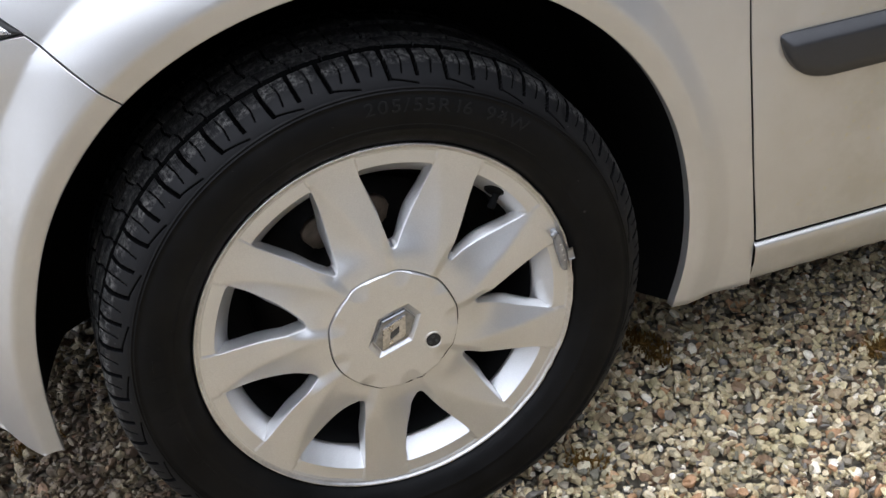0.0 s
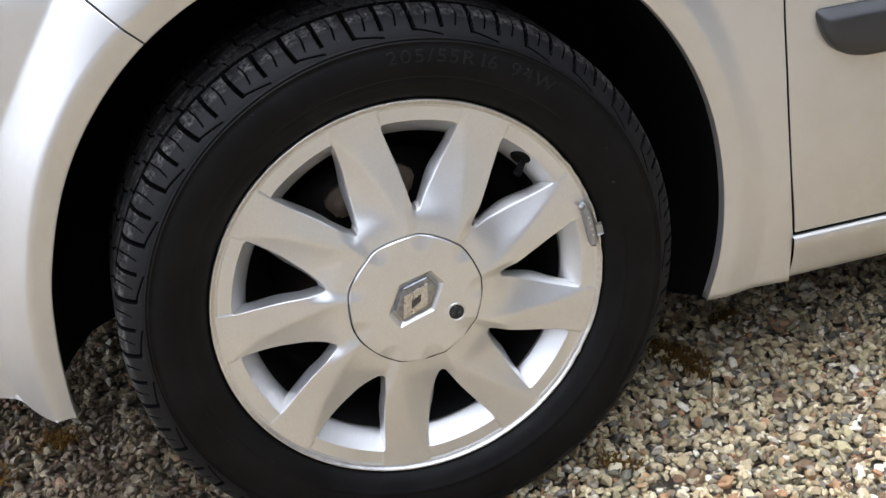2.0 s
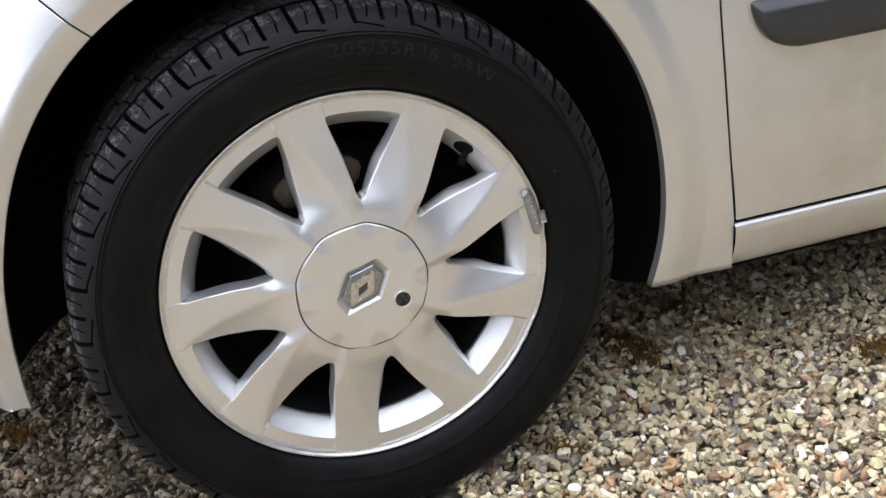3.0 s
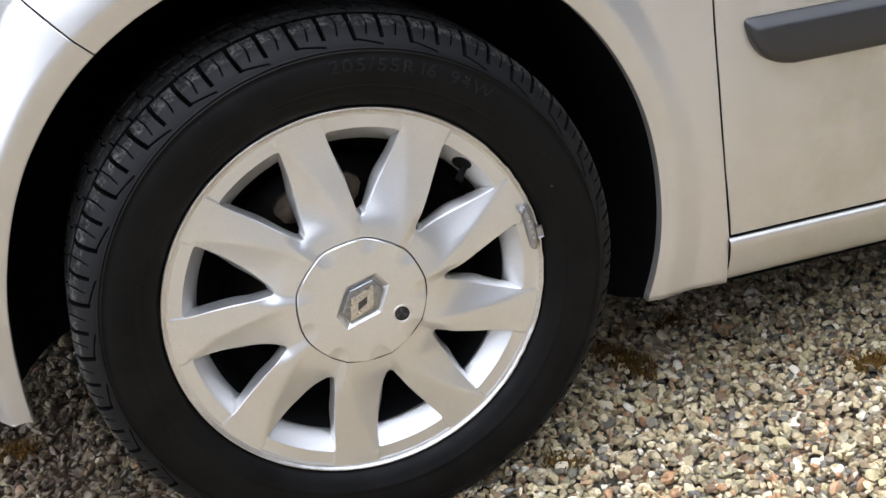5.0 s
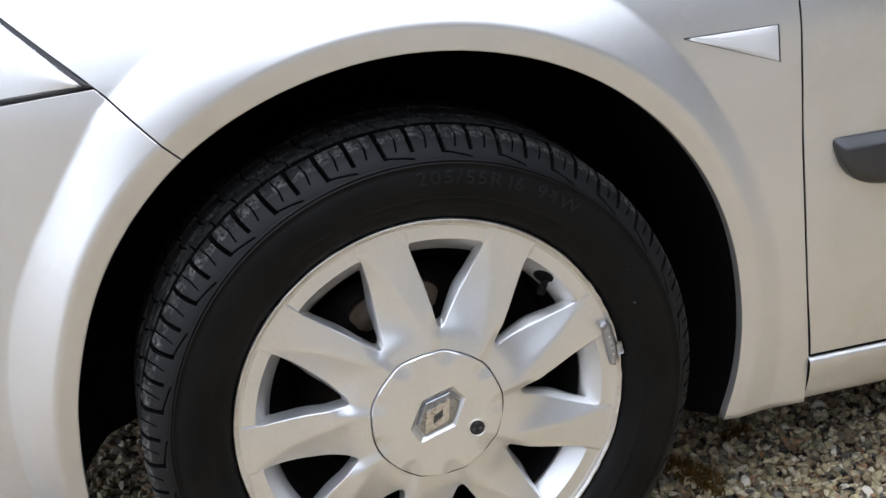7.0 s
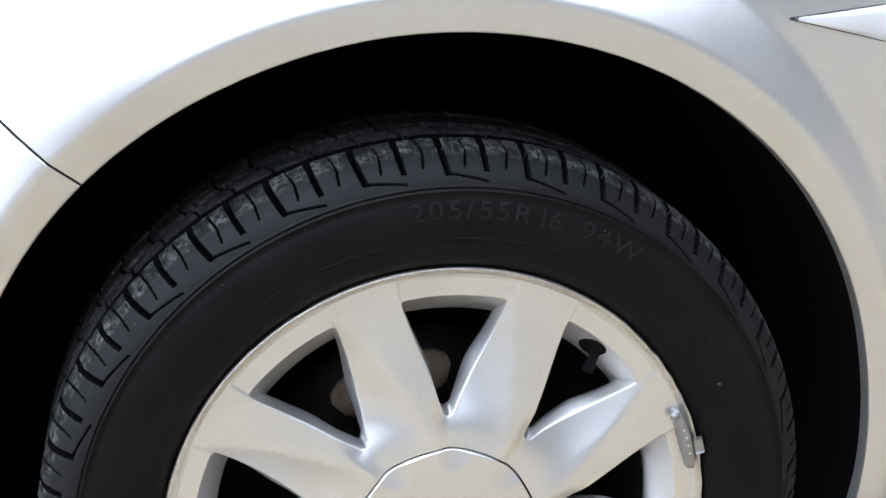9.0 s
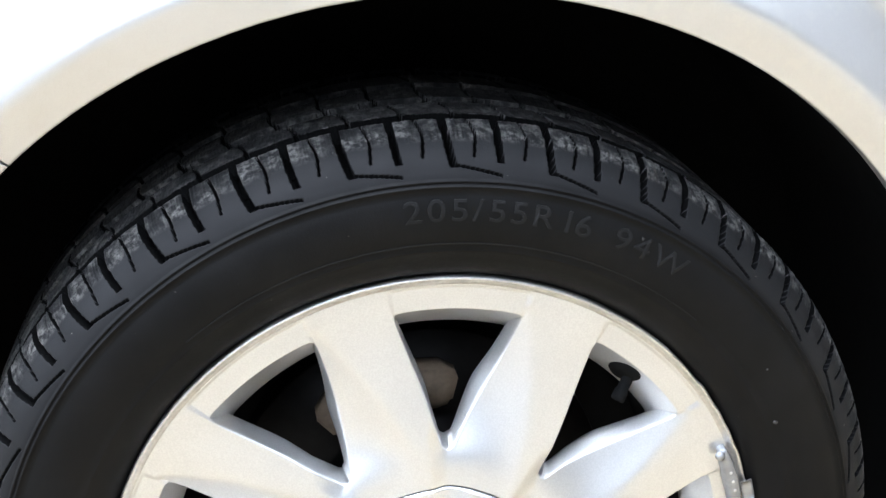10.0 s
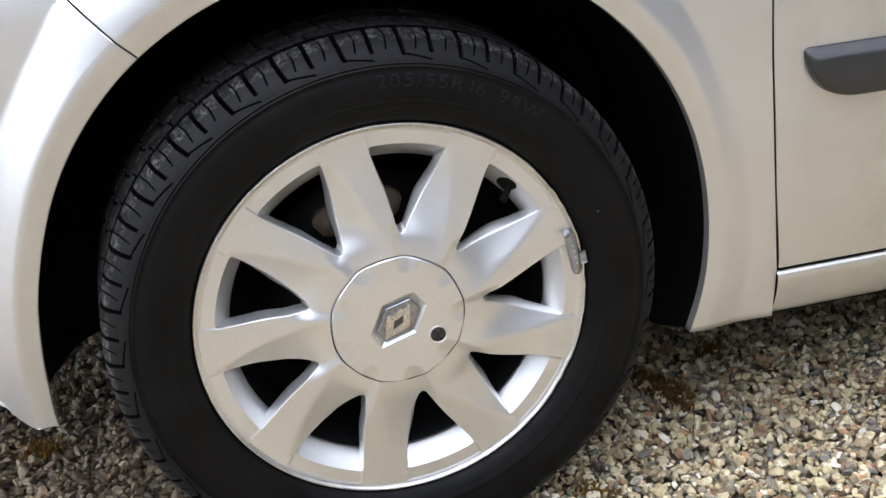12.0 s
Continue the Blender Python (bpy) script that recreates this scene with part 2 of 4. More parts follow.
# ---- mesh helpers ----
def part(name, geo, mat, parent=None, label="", smooth=True):
    """Links verts and faces (or a bmesh) as one mesh object, under parent if given."""
    me = bpy.data.meshes.new(name)
    if isinstance(geo, bmesh.types.BMesh):
        geo.to_mesh(me)
        geo.free()
    else:
        me.from_pydata(geo[0], [], geo[1])
    me.materials.append(mat)
    if smooth:
        me.polygons.foreach_set("use_smooth", [True] * len(me.polygons))
    me.update()
    ob = new(name, me)
    if parent is not None:
        ob.parent = parent
    if label:
        tagged(ob, label)
    return ob


def box(bm, x0, x1, y0, y1, z0, z1):
    made = bmesh.ops.create_cube(bm, size=1.0)["verts"]
    for v in made:
        v.co = Vector((x0 + (v.co.x + 0.5) * (x1 - x0), y0 + (v.co.y + 0.5) * (y1 - y0), z0 + (v.co.z + 0.5) * (z1 - z0)))
    return made


def prism(outline, y0, y1, bevel=0.0):
    """A slab: the outline, points of (x, z) anticlockwise as seen from -y, from y0 (front) to y1."""
    bm = bmesh.new()
    front = [bm.verts.new((x, y0, z)) for x, z in outline]
    rear = [bm.verts.new((x, y1, z)) for x, z in outline]
    k = len(outline)
    bm.faces.new(front)
    bm.faces.new(rear[::-1])
    for i in range(k):
        bm.faces.new((front[(i + 1) % k], front[i], rear[i], rear[(i + 1) % k]))
    bmesh.ops.recalc_face_normals(bm, faces=bm.faces)
    if bevel:
        edges = [e for e in bm.edges if all(abs(v.co.y - y0) < 1e-6 for v in e.verts)]
        bmesh.ops.bevel(bm, geom=edges, offset=bevel, segments=3, affect="EDGES", profile=0.5)
    return bm


def lathe(profile, steps, a0=0.0, a1=2 * math.pi):
    """Turns a profile of (r, y) about the y axis."""
    full = abs(a1 - a0 - 2 * math.pi) < 1e-6
    cols = steps if full else steps + 1
    verts, faces, k = [], [], len(profile)
    for i in range(cols):
        a = a0 + (a1 - a0) * i / steps
        c, s = math.cos(a), math.sin(a)
        verts += [(r * c, y, r * s) for r, y in profile]
    for i in range(steps):
        j = (i + 1) % cols
        for p in range(k - 1):
            faces.append((i * k + p, i * k + p + 1, j * k + p + 1, j * k + p))
    return verts, faces


def curve_through(x, xs, ys):
    """A smooth curve through the given points (cubic, no overshoot to speak of)."""
    xs, ys = np.asarray(xs, float), np.asarray(ys, float)
    d = np.diff(ys) / np.diff(xs)
    m = np.concatenate([[d[0]], np.where(d[:-1] * d[1:] > 0, 2 * d[:-1] * d[1:] / (d[:-1] + d[1:] + 1e-12), 0.0), [d[-1]]])
    x = np.clip(x, xs[0], xs[-1])
    i = np.clip(np.searchsorted(xs, x) - 1, 0, len(xs) - 2)
    h = xs[i + 1] - xs[i]
    t = (x - xs[i]) / h
    return ((1 + 2 * t) * (1 - t) ** 2 * ys[i] + t * (1 - t) ** 2 * h * m[i] + t * t * (3 - 2 * t) * ys[i + 1] + t * t * (t - 1) * h * m[i + 1])


# ---- the car's flank as one surface, from which the panels are cut ----
ZC = 0.303                        # height of the axle
TYRE_R = 0.316


LIP_DEG = [-25, -17, -8, 8, 25, 45, 65, 85, 105, 125, 145, 165, 175, 185, 193, 205]


def lip_radius(deg):
    return float(curve_through(deg, LIP_DEG, [0.383, 0.3836, 0.3858, 0.3890, 0.3935, 0.3978, 0.4003, 0.3992, 0.3955, 0.3922, 0.3847, 0.3778, 0.3784, 0.3830, 0.391, 0.403]))


def lip_depth(deg):
    return float(curve_through(deg, LIP_DEG, [0.0385, 0.0370, 0.0325, 0.0270, 0.0155, 0.0010, -0.0080, -0.0040, 0.0070, 0.0215, 0.0360, 0.0490, 0.0560, 0.0650, 0.0735, 0.090]))


def flank(x, z):
    base = float(curve_through(z, [0.15, 0.25, 0.40, 0.55, 0.63, 0.66, 0.690, 0.72, 0.76, 0.82, 0.90, 1.0], [0.050, 0.040, 0.029, 0.021, 0.0178, 0.0178, 0.0215, 0.0300, 0.0470, 0.079, 0.13, 0.20]))
    return base + 0.9 * max(0.0, -0.10 - x) ** 2


def body_depth(x, z):
    dx, dz = x, z - ZC
    r, deg = math.hypot(dx, dz), math.degrees(math.atan2(dz, dx))
    if deg < -90:
        deg += 360
    inner = lip_radius(deg) + float(np.interp(deg, [0, 40, 100, 125, 160, 195], [0.020, 0.026, 0.027, 0.027, 0.025, 0.021]))
    outer = float(curve_through(deg, [-20, 20, 32, 50, 66, 90, 127, 137, 147, 160, 200], [0.445, 0.445, 0.451, 0.470, 0.485, 0.490, 0.480, 0.463, 0.453, 0.451, 0.455]))
    f = flank(x, z)
    if r >= outer or deg < -40 or deg > 215:
        return f
    t = min(1.0, max(0.0, (r - inner) / (outer - inner)))
    t = 0.92 * t + 0.08 * t * t * (3 - 2 * t)
    proud = float(np.interp(deg, [-20, 0, 25, 45, 62, 78, 92, 105, 118, 130, 145, 160, 195], [0.0, 0.003, 0.007, 0.008, 0.007, 0.004, 0.004, 0.006, 0.008, 0.008, 0.007, 0.006, 0.004]))
    lip = lip_radius(deg)
    band = min(1.0, max(0.0, (r - lip) / (inner - lip)))
    return lip_depth(deg) * (1 - t) + f * t - proud * band * (1 - t)


def panel(rows, fold=0.014, lift=0.0):
    """A sheet over rows of (x, z) that follows the flank, with rounded, folded edges."""
    n, m = len(rows), len(rows[0])
    verts = [(x, body_depth(x, z) - lift, z) for row in rows for x, z in row]
    faces = [(i * m + j, i * m + j + 1, (i + 1) * m + j + 1, (i + 1) * m + j) for i in range(n - 1) for j in range(m - 1)]
    loop = [(0, j) for j in range(m)] + [(i, m - 1) for i in range(1, n)] + [(n - 1, j) for j in range(m - 2, -1, -1)] + [(i, 0) for i in range(n - 2, 0, -1)]
    ids = [i * m + j for i, j in loop]
    for depth in (0.0007, fold):
        start = len(verts)
        for i, j in loop:
            x, y, z = verts[i * m + j]
            verts.append((x, y + depth, z))
        nxt = list(range(start, len(verts)))
        k = len(ids)
        faces += [(ids[a], nxt[a], nxt[(a + 1) % k], ids[(a + 1) % k]) for a in range(k)]
        ids = nxt
    return verts, faces


def spaced(k, first=0.004):
    """Parameters from 0 to 1, close together at both ends."""
    mid = [0.02 + 0.96 * i / k for i in range(k + 1)]
    return [0.0, first] + mid + [1 - first, 1.0]


def fan_rows(spokes, k_between, k_out):
    """Rows from the wheel arch out to an outline: spokes are (angle on the lip, (x, z) outside)."""
    rows = []
    for (a0, o0), (a1, o1) in zip(spokes[:-1], spokes[1:]):
        for i in range(k_between):
            t = i / k_between
            rows.append((a0 + (a1 - a0) * t, (o0[0] + (o1[0] - o0[0]) * t, o0[1] + (o1[1] - o0[1]) * t)))
    rows.append(spokes[-1])
    grid = []
    for deg, (ox, oz) in rows:
        r = lip_radius(deg)
        lx, lz = r * math.cos(radians(deg)), ZC + r * math.sin(radians(deg))
        full = math.hypot(ox - lx, oz - lz)
        near = [0.0, 0.0015, 0.006, 0.012, 0.018, 0.024, 0.028, 0.032, 0.038, 0.044, 0.05, 0.056, 0.059, 0.062, 0.065, 0.068, 0.071, 0.074, 0.077, 0.08, 0.083, 0.086, 0.089, 0.092, 0.096, 0.1]
        ts = [d / full for d in near if d < full * 0.8]
        last = ts[-1]
        ts += [last + (1 - last) * i / k_out for i in range(1, k_out)] + [1 - 0.0005 / full, 1.0]
        while len(ts) < len(near) + k_out + 1:
            ts.insert(-2, ts[-3] + (ts[-2] - ts[-3]) * 0.5)
        grid.append([(lx + (ox - lx) * t, lz + (oz - lz) * t) for t in ts])
    return grid


car = new("car")
tagged(car, "silver metallic hatchback parked on gravel, front wheel and door", "car")

GAP = 0.0015
GAP_DEG = 125.5                   # where the bumper joint meets the wheel arch


def door_line(z):
    return float(curve_through(z, [0.15, 0.25, 0.35, 0.454, 0.525, 0.594, 0.686, 0.75, 1.0], [0.487, 0.4845, 0.4752, 0.4668, 0.4612, 0.4572, 0.4542, 0.4545, 0.457]))


# front fender (wing): from the foot behind the wheel, over the arch, to the bumper joint
fender_edge = [(-17.0, (0.4815, 0.186))]
for zz, dd in ((0.25, -6), (0.40, 9), (0.526, 24), (0.62, 33), (0.686, 39), (0.754, 46), (0.85, 54), (0.95, 60)):
    fender_edge.append((dd, (door_line(zz) - GAP, zz)))
fender_edge += [(84, (0.10, 0.965)), (108, (-0.28, 0.965)), (117, (-0.46, 0.90)), (121.5, (-0.396, 0.7855)), (124, (-0.33, 0.7270)), (GAP_DEG - 0.12, (-0.2975, 0.6985))]
part("front_fender", panel(fan_rows(fender_edge, 9, 16)), PAINT, car)

bumper_edge = [(GAP_DEG + 0.12, (-0.2995, 0.6965)), (131, (-0.35, 0.6905)), (139, (-0.41, 0.6815)), (150, (-0.82, 0.655)), (170, (-0.84, 0.45)), (186, (-0.82, 0.185)), (192, (-0.43, 0.2085)), (194.3, (-0.3865, 0.2115))]
part("front_bumper", panel(fan_rows(bumper_edge, 30, 30)), PAINT, car)

# black strip that paints the shade in the gap between fender and door
gap_v, gap_f = [], []
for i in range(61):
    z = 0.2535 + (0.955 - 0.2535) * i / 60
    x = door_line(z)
    gap_v += [(x + dx, body_depth(x, z) + dy, z) for dx, dy in ((-0.0022, 0.004), (-0.0013, 0.0012), (0.0, 0.0007), (0.0013, 0.0012), (0.0022, 0.004))]
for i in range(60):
    gap_f += [(i * 5 + p, i * 5 + p + 1, i * 5 + p + 6, i * 5 + p + 5) for p in range(4)]
part("door_gap_shade", (gap_v, gap_f), LINER, car, "black strip for the shade in the door's front gap")

# front door and the sill below it
door_rows = []
for t in spaced(46, 0.0006):
    z = 0.2535 + (0.97 - 0.2535) * t
    x0 = door_line(z) + GAP
    door_rows.append([(x0 + (2.4 - x0) * u, z) for u in spaced(40, 0.0003)])
part("front_door", panel(door_rows), PAINT, car)


def sill():
    xs = [0.4822 + (2.4 - 0.4822) * u for u in spaced(30)]
    prof = [(0.000, 0.2500, 0.012), (0.0008, 0.2492, 0.004), (0.0, 0.2475, -0.0035), (0.0, 0.2435, -0.0052), (0.0, 0.236, -0.005), (0.0, 0.222, -0.003),
            (0.0, 0.205, 0.0), (0.0, 0.194, 0.003), (0.0, 0.1875, 0.009), (0.0, 0.186, 0.018), (0.0, 0.188, 0.060)]
    verts, faces, k = [], [], len(prof)
    for i, x in enumerate(xs):
        for _, z, dy in prof:
            bow = 0.0015 * max(0.0, 1 - abs(z - 0.222) / 0.03) if i < 2 else 0.0015 * max(0.0, 1 - abs(z - 0.222) / 0.03) * max(0, 1 - (x - xs[0]) / 0.05)
            verts.append((x + bow, flank(x, max(0.2, z)) + dy, z))
    for i in range(len(xs) - 1):
        for p in range(k - 1):
            faces.append((i * k + p, (i + 1) * k + p, (i + 1) * k + p + 1, i * k + p + 1))
    return verts, faces


part("sill", sill(), PAINT, car)
# black strip hiding the bright sill top, as shade in the gap
low_v, low_f = [], []
for i in range(31):
    x = 0.486 + (2.39 - 0.486) * i / 30
    low_v += [(x, flank(x, 0.252) + dy, z) for dy, z in ((0.012, 0.2498), (0.0012, 0.2498), (0.0012, 0.2540), (0.012, 0.2540))]
for i in range(30):
    low_f += [(i * 4 + p, i * 4 + p + 1, i * 4 + p + 5, i * 4 + p + 4) for p in range(3)]
part("sill_gap_shade", (low_v, low_f), LINER, car, "black strip for the shade in the gap under the door")


# dark inner structure behind the joints, the arch liner and the floor pan
def inner_body():
    verts, faces, ids = [], [], {}
    xs = [-0.80 + 0.02 * i for i in range(161)]
    zs = [0.20 + 0.02 * i for i in range(39)]
    for i, x in enumerate(xs):
        for j, z in enumerate(zs):
            ids[i, j] = len(verts)
            verts.append((x, flank(x, z) + 0.016, z))
    for i in range(len(xs) - 1):
        for j in range(len(zs) - 1):
            cx, cz = xs[i] + 0.01, zs[j] + 0.01 - ZC
            if math.hypot(cx, cz) > 0.45 and (cx > -0.58 or zs[j] < 0.62):
                faces.append((ids[i, j], ids[i + 1, j], ids[i + 1, j + 1], ids[i, j + 1]))
    return verts, faces


part("inner_body", inner_body(), LINER, car, "black inner structure", smooth=False)


def shell():
    """The rest of the body, closed plainly: rounded across, over the bonnet and down the far side and nose."""
    across = [(flank(0, 0.955) + 0.012, 0.955), (0.22, 0.985), (0.36, 1.005), (0.60, 1.02), (0.85, 1.025), (1.10, 1.02), (1.34, 1.005), (1.48, 0.985), (1.60, 0.94), (1.66, 0.80), (1.68, 0.62), (1.67, 0.40), (1.64, 0.20)]
    xs = [-0.83, -0.81, -0.74, -0.60, -0.40, -0.20, 0.0, 0.4, 0.9, 1.5, 2.1, 2.39]
    verts, faces, k = [], [], len(across)
    for x in xs:
        nose = max(0.0, -0.25 - x)
        for y, z in across:
            pull = 0.9 * max(0.0, -0.10 - x) ** 2
            yy = y + pull * (1 - (y - 0.15) / 0.70) if y < 0.85 else y - pull * (y - 0.85) / 0.83
            verts.append((x, yy, max(0.2, z - 0.55 * nose * nose * (1 if z > 0.6 else 0.2))))
    for i in range(len(xs) - 1):
        for p in range(k - 1):
            faces.append((i * k + p, (i + 1) * k + p, (i + 1) * k + p + 1, i * k + p + 1))
    for row in (0, len(xs) - 1):
        ids = list(range(row * k, row * k + k))
        v0 = verts[ids[0]]
        verts.append((v0[0], v0[1] + 0.01, 0.2))
        faces.append(tuple(ids) + (len(verts) - 1,))
    return verts, faces


part("body_shell", shell(), PAINT, car, "silver bonnet and far side")


def liner():
    verts, faces = [], []
    spans = [(-17.0, 194.0), (-18.0, 191.0), (-22.0, 193.5), (-26.0, 198.0), (-27.0, 202.5), (-27.0, 205.0)]
    steps = [(0.004, 0.010), (0.012, 0.030), (0.015, 0.10), (0.012, 0.20), (0.008, 0.30), (0.0, 0.36)]
    degs = range(61)
    for q in degs:
        for (dr, y), (d0, d1) in zip(steps, spans):
            d = d0 + (d1 - d0) * q / 60
            c, s = math.cos(radians(d)), math.sin(radians(d))
            r = lip_radius(d) + dr
            verts.append((r * c, lip_depth(min(200, max(-25, d))) + y, ZC + r * s))
    k = len(steps)
    for i in range(len(degs) - 1):
        for j in range(k - 1):
            faces.append((i * k + j, (i + 1) * k + j, (i + 1) * k + j + 1, i * k + j + 1))
    centre = len(verts)
    verts.append((0.0, 0.40, ZC))
    for i in range(len(degs) - 1):
        faces.append((i * k + k - 1, (i + 1) * k + k - 1, centre))
    return verts, faces


part("wheel_arch_liner", liner(), LINER, car, "black felt wheel arch liner")

plan = [(-0.82, 0.58), (-0.46, 0.43), (-0.46, 0.50), (0.42, 0.50), (0.42, 0.075), (2.39, 0.075), (2.39, 1.58), (-0.70, 1.25)]
bm = bmesh.new()
low = [bm.verts.new((x, y, 0.189)) for x, y in plan]
high = [bm.verts.new((x, y, 0.26)) for x, y in plan]
bm.faces.new(low[::-1])
bm.faces.new(high)
for i in range(8):
    j = (i + 1) % 8
    bm.faces.new((low[i], low[j], high[j], high[i]))
bmesh.ops.recalc_face_normals(bm, faces=bm.faces)
# unseen lower blocks, added to keep light off the gravel under the car
box(bm, 0.425, 2.38, 0.155, 1.5, 0.128, 0.188)
box(bm, -0.72, -0.45, 0.55, 1.2, 0.14, 0.188)
part("floor_pan", bm, LINER, car, "black underbody with unseen light-blocking blocks", smooth=False)


# rubbing strip on the door
def rub_strip():
    """Swept along the door; its front end is cut back in a curve."""
    xs = [0.4990 + d for d in (0.0, 0.0012, 0.003, 0.006, 0.010, 0.015, 0.021, 0.028, 0.037, 0.047, 0.060, 0.080, 0.12, 0.2, 0.35, 0.6, 1.0, 1.85)]
    verts, faces = [], []
    for x in xs:
        d = x - 0.4990
        low = float(curve_through(d, [0.0, 0.004, 0.010, 0.018, 0.030, 0.045, 0.065, 2.1], [0.5225, 0.509, 0.497, 0.486, 0.477, 0.4715, 0.4685, 0.4680]))
        high = 0.5310 - 0.0022 * max(0.0, 1 - d / 0.004) ** 2
        out = 0.0165 * (1 - 0.8 * max(0.0, 1 - d / 0.016) ** 2)
        brk = high - min(0.0130, (high - low) * 0.4)
        y = flank(x, 0.50)
        ring = [(y + 0.008, high), (y - out * 0.18, high), (y - out * 0.30, high - 0.0008), (y - out * 0.86, brk + 0.0030), (y - out * 0.96, brk + 0.0008), (y - out, brk - 0.0018),
                (y - out * 0.98, low + (brk - low) * 0.35), (y - out * 0.88, low + (brk - low) * 0.08), (y - out * 0.60, low + 0.0004), (y - out * 0.3, low), (y + 0.008, low)]
        verts += [(x, yy, zz) for yy, zz in ring]
    k = 11
    for i in range(len(xs) - 1):
        for p in range(k - 1):
            faces.append((i * k + p, (i + 1) * k + p, (i + 1) * k + p + 1, i * k + p + 1))
    faces.append(tuple(range(k)))
    return verts, faces


part("rubbing_strip", rub_strip(), TRIM, car, "dark grey plastic rubbing strip")


# side repeater: a clear ribbed triangle on the fender
def repeater(scale, lift, ribs):
    tip, top, low = (0.3125, 0.6715), (0.4255, 0.6720), (0.4275, 0.6315)
    cx, cz = 0.389, 0.658
    corner = [(cx + (x - cx) * scale, cz + (z - cz) * scale) for x, z in (tip, low, top)]
    verts, faces = [], []
    nu, nv = 60, 16
    for i in range(nu + 1):
        u = i / nu
        for j in range(nv + 1):
            v = j / nv
            e = 1 - (1 - u) * 0.96
            a = [corner[0][k] + (corner[1][k] - corner[0][k]) * e for k in (0, 1)]
            b = [corner[0][k] + (corner[2][k] - corner[0][k]) * e for k in (0, 1)]
            x, z = a[0] + (b[0] - a[0]) * v, a[1] + (b[1] - a[1]) * v
            rim = min(1.0, 6 * min(u, 1 - u, v, 1 - v) + (0.0))
            wave = 0.0009 * math.sin(v * math.pi * 9) if ribs else 0.0
            verts.append((x, body_depth(x, z) - lift * (0.25 + 0.75 * rim) - wave * rim, z))
    for i in range(nu):
        for j in range(nv):
            q = i * (nv + 1) + j
            faces.append((q, q + nv + 1, q + nv + 2, q + 1))
    return verts, faces


lamp = new("side_repeater")
lamp.parent = car
tagged(lamp, "clear triangular side indicator")
part("gasket", repeater(1.045, 0.0018, False), SEAL, lamp, "thin dark gasket")
part("reflector", repeater(0.985, 0.0026, False), REFLECTOR, lamp, "silver reflector")
lens = part("lens", repeater(0.99, 0.0050, True), LENS, lamp, "clear ribbed lens")
lens.visible_shadow = False


# headlight, its rear corner
def lamp_sheet(corners, depth, nu=24):
    verts, faces = [], []
    (ax, az), (bx, bz), (cx, cz) = corners
    for i in range(nu + 1):
        u = 0.002 + 0.998 * i / nu
        for j in range(13):
            v = j / 12
            x0, z0, x1, z1 = ax + (bx - ax) * u, az + (bz - az) * u, ax + (cx - ax) * u, az + (cz - az) * u
            x, z = x0 + (x1 - x0) * v, z0 + (z1 - z0) * v
            verts.append((x, flank(x, z) + depth - 0.004 * math.sin(v * math.pi), z))
    for i in range(nu):
        for j in range(12):
            q = i * 13 + j
            faces.append((q, q + 1, q + 14, q + 13))
    return verts, faces


head = new("headlight")
head.parent = car
tagged(head, "clear headlight with black seal")
part("seal", lamp_sheet(((-0.2990, 0.6985), (-0.60, 0.657), (-0.55, 0.936)), 0.003), SEAL, head, "black rubber seal")
part("reflector", lamp_sheet(((-0.314, 0.7022), (-0.60, 0.6635), (-0.55, 0.9235)), 0.0005), REFLECTOR, head, "silver reflector bowl")
glass = part("lens", lamp_sheet(((-0.311, 0.7014), (-0.60, 0.6618), (-0.55, 0.9265)), -0.0035), LENS, head, "clear plastic lens")
glass.visible_shadow = False

# ---- the front wheel ----
wheel = new("front_wheel")
wheel.parent = car
wheel.location = (0, 0, ZC)
tagged(wheel, "nine-spoke silver alloy wheel with black tyre")

UNITS, COLS = 30, 96               # tread pattern repeats, columns in each
PHASE = radians(84.2)              # a long groove lies here


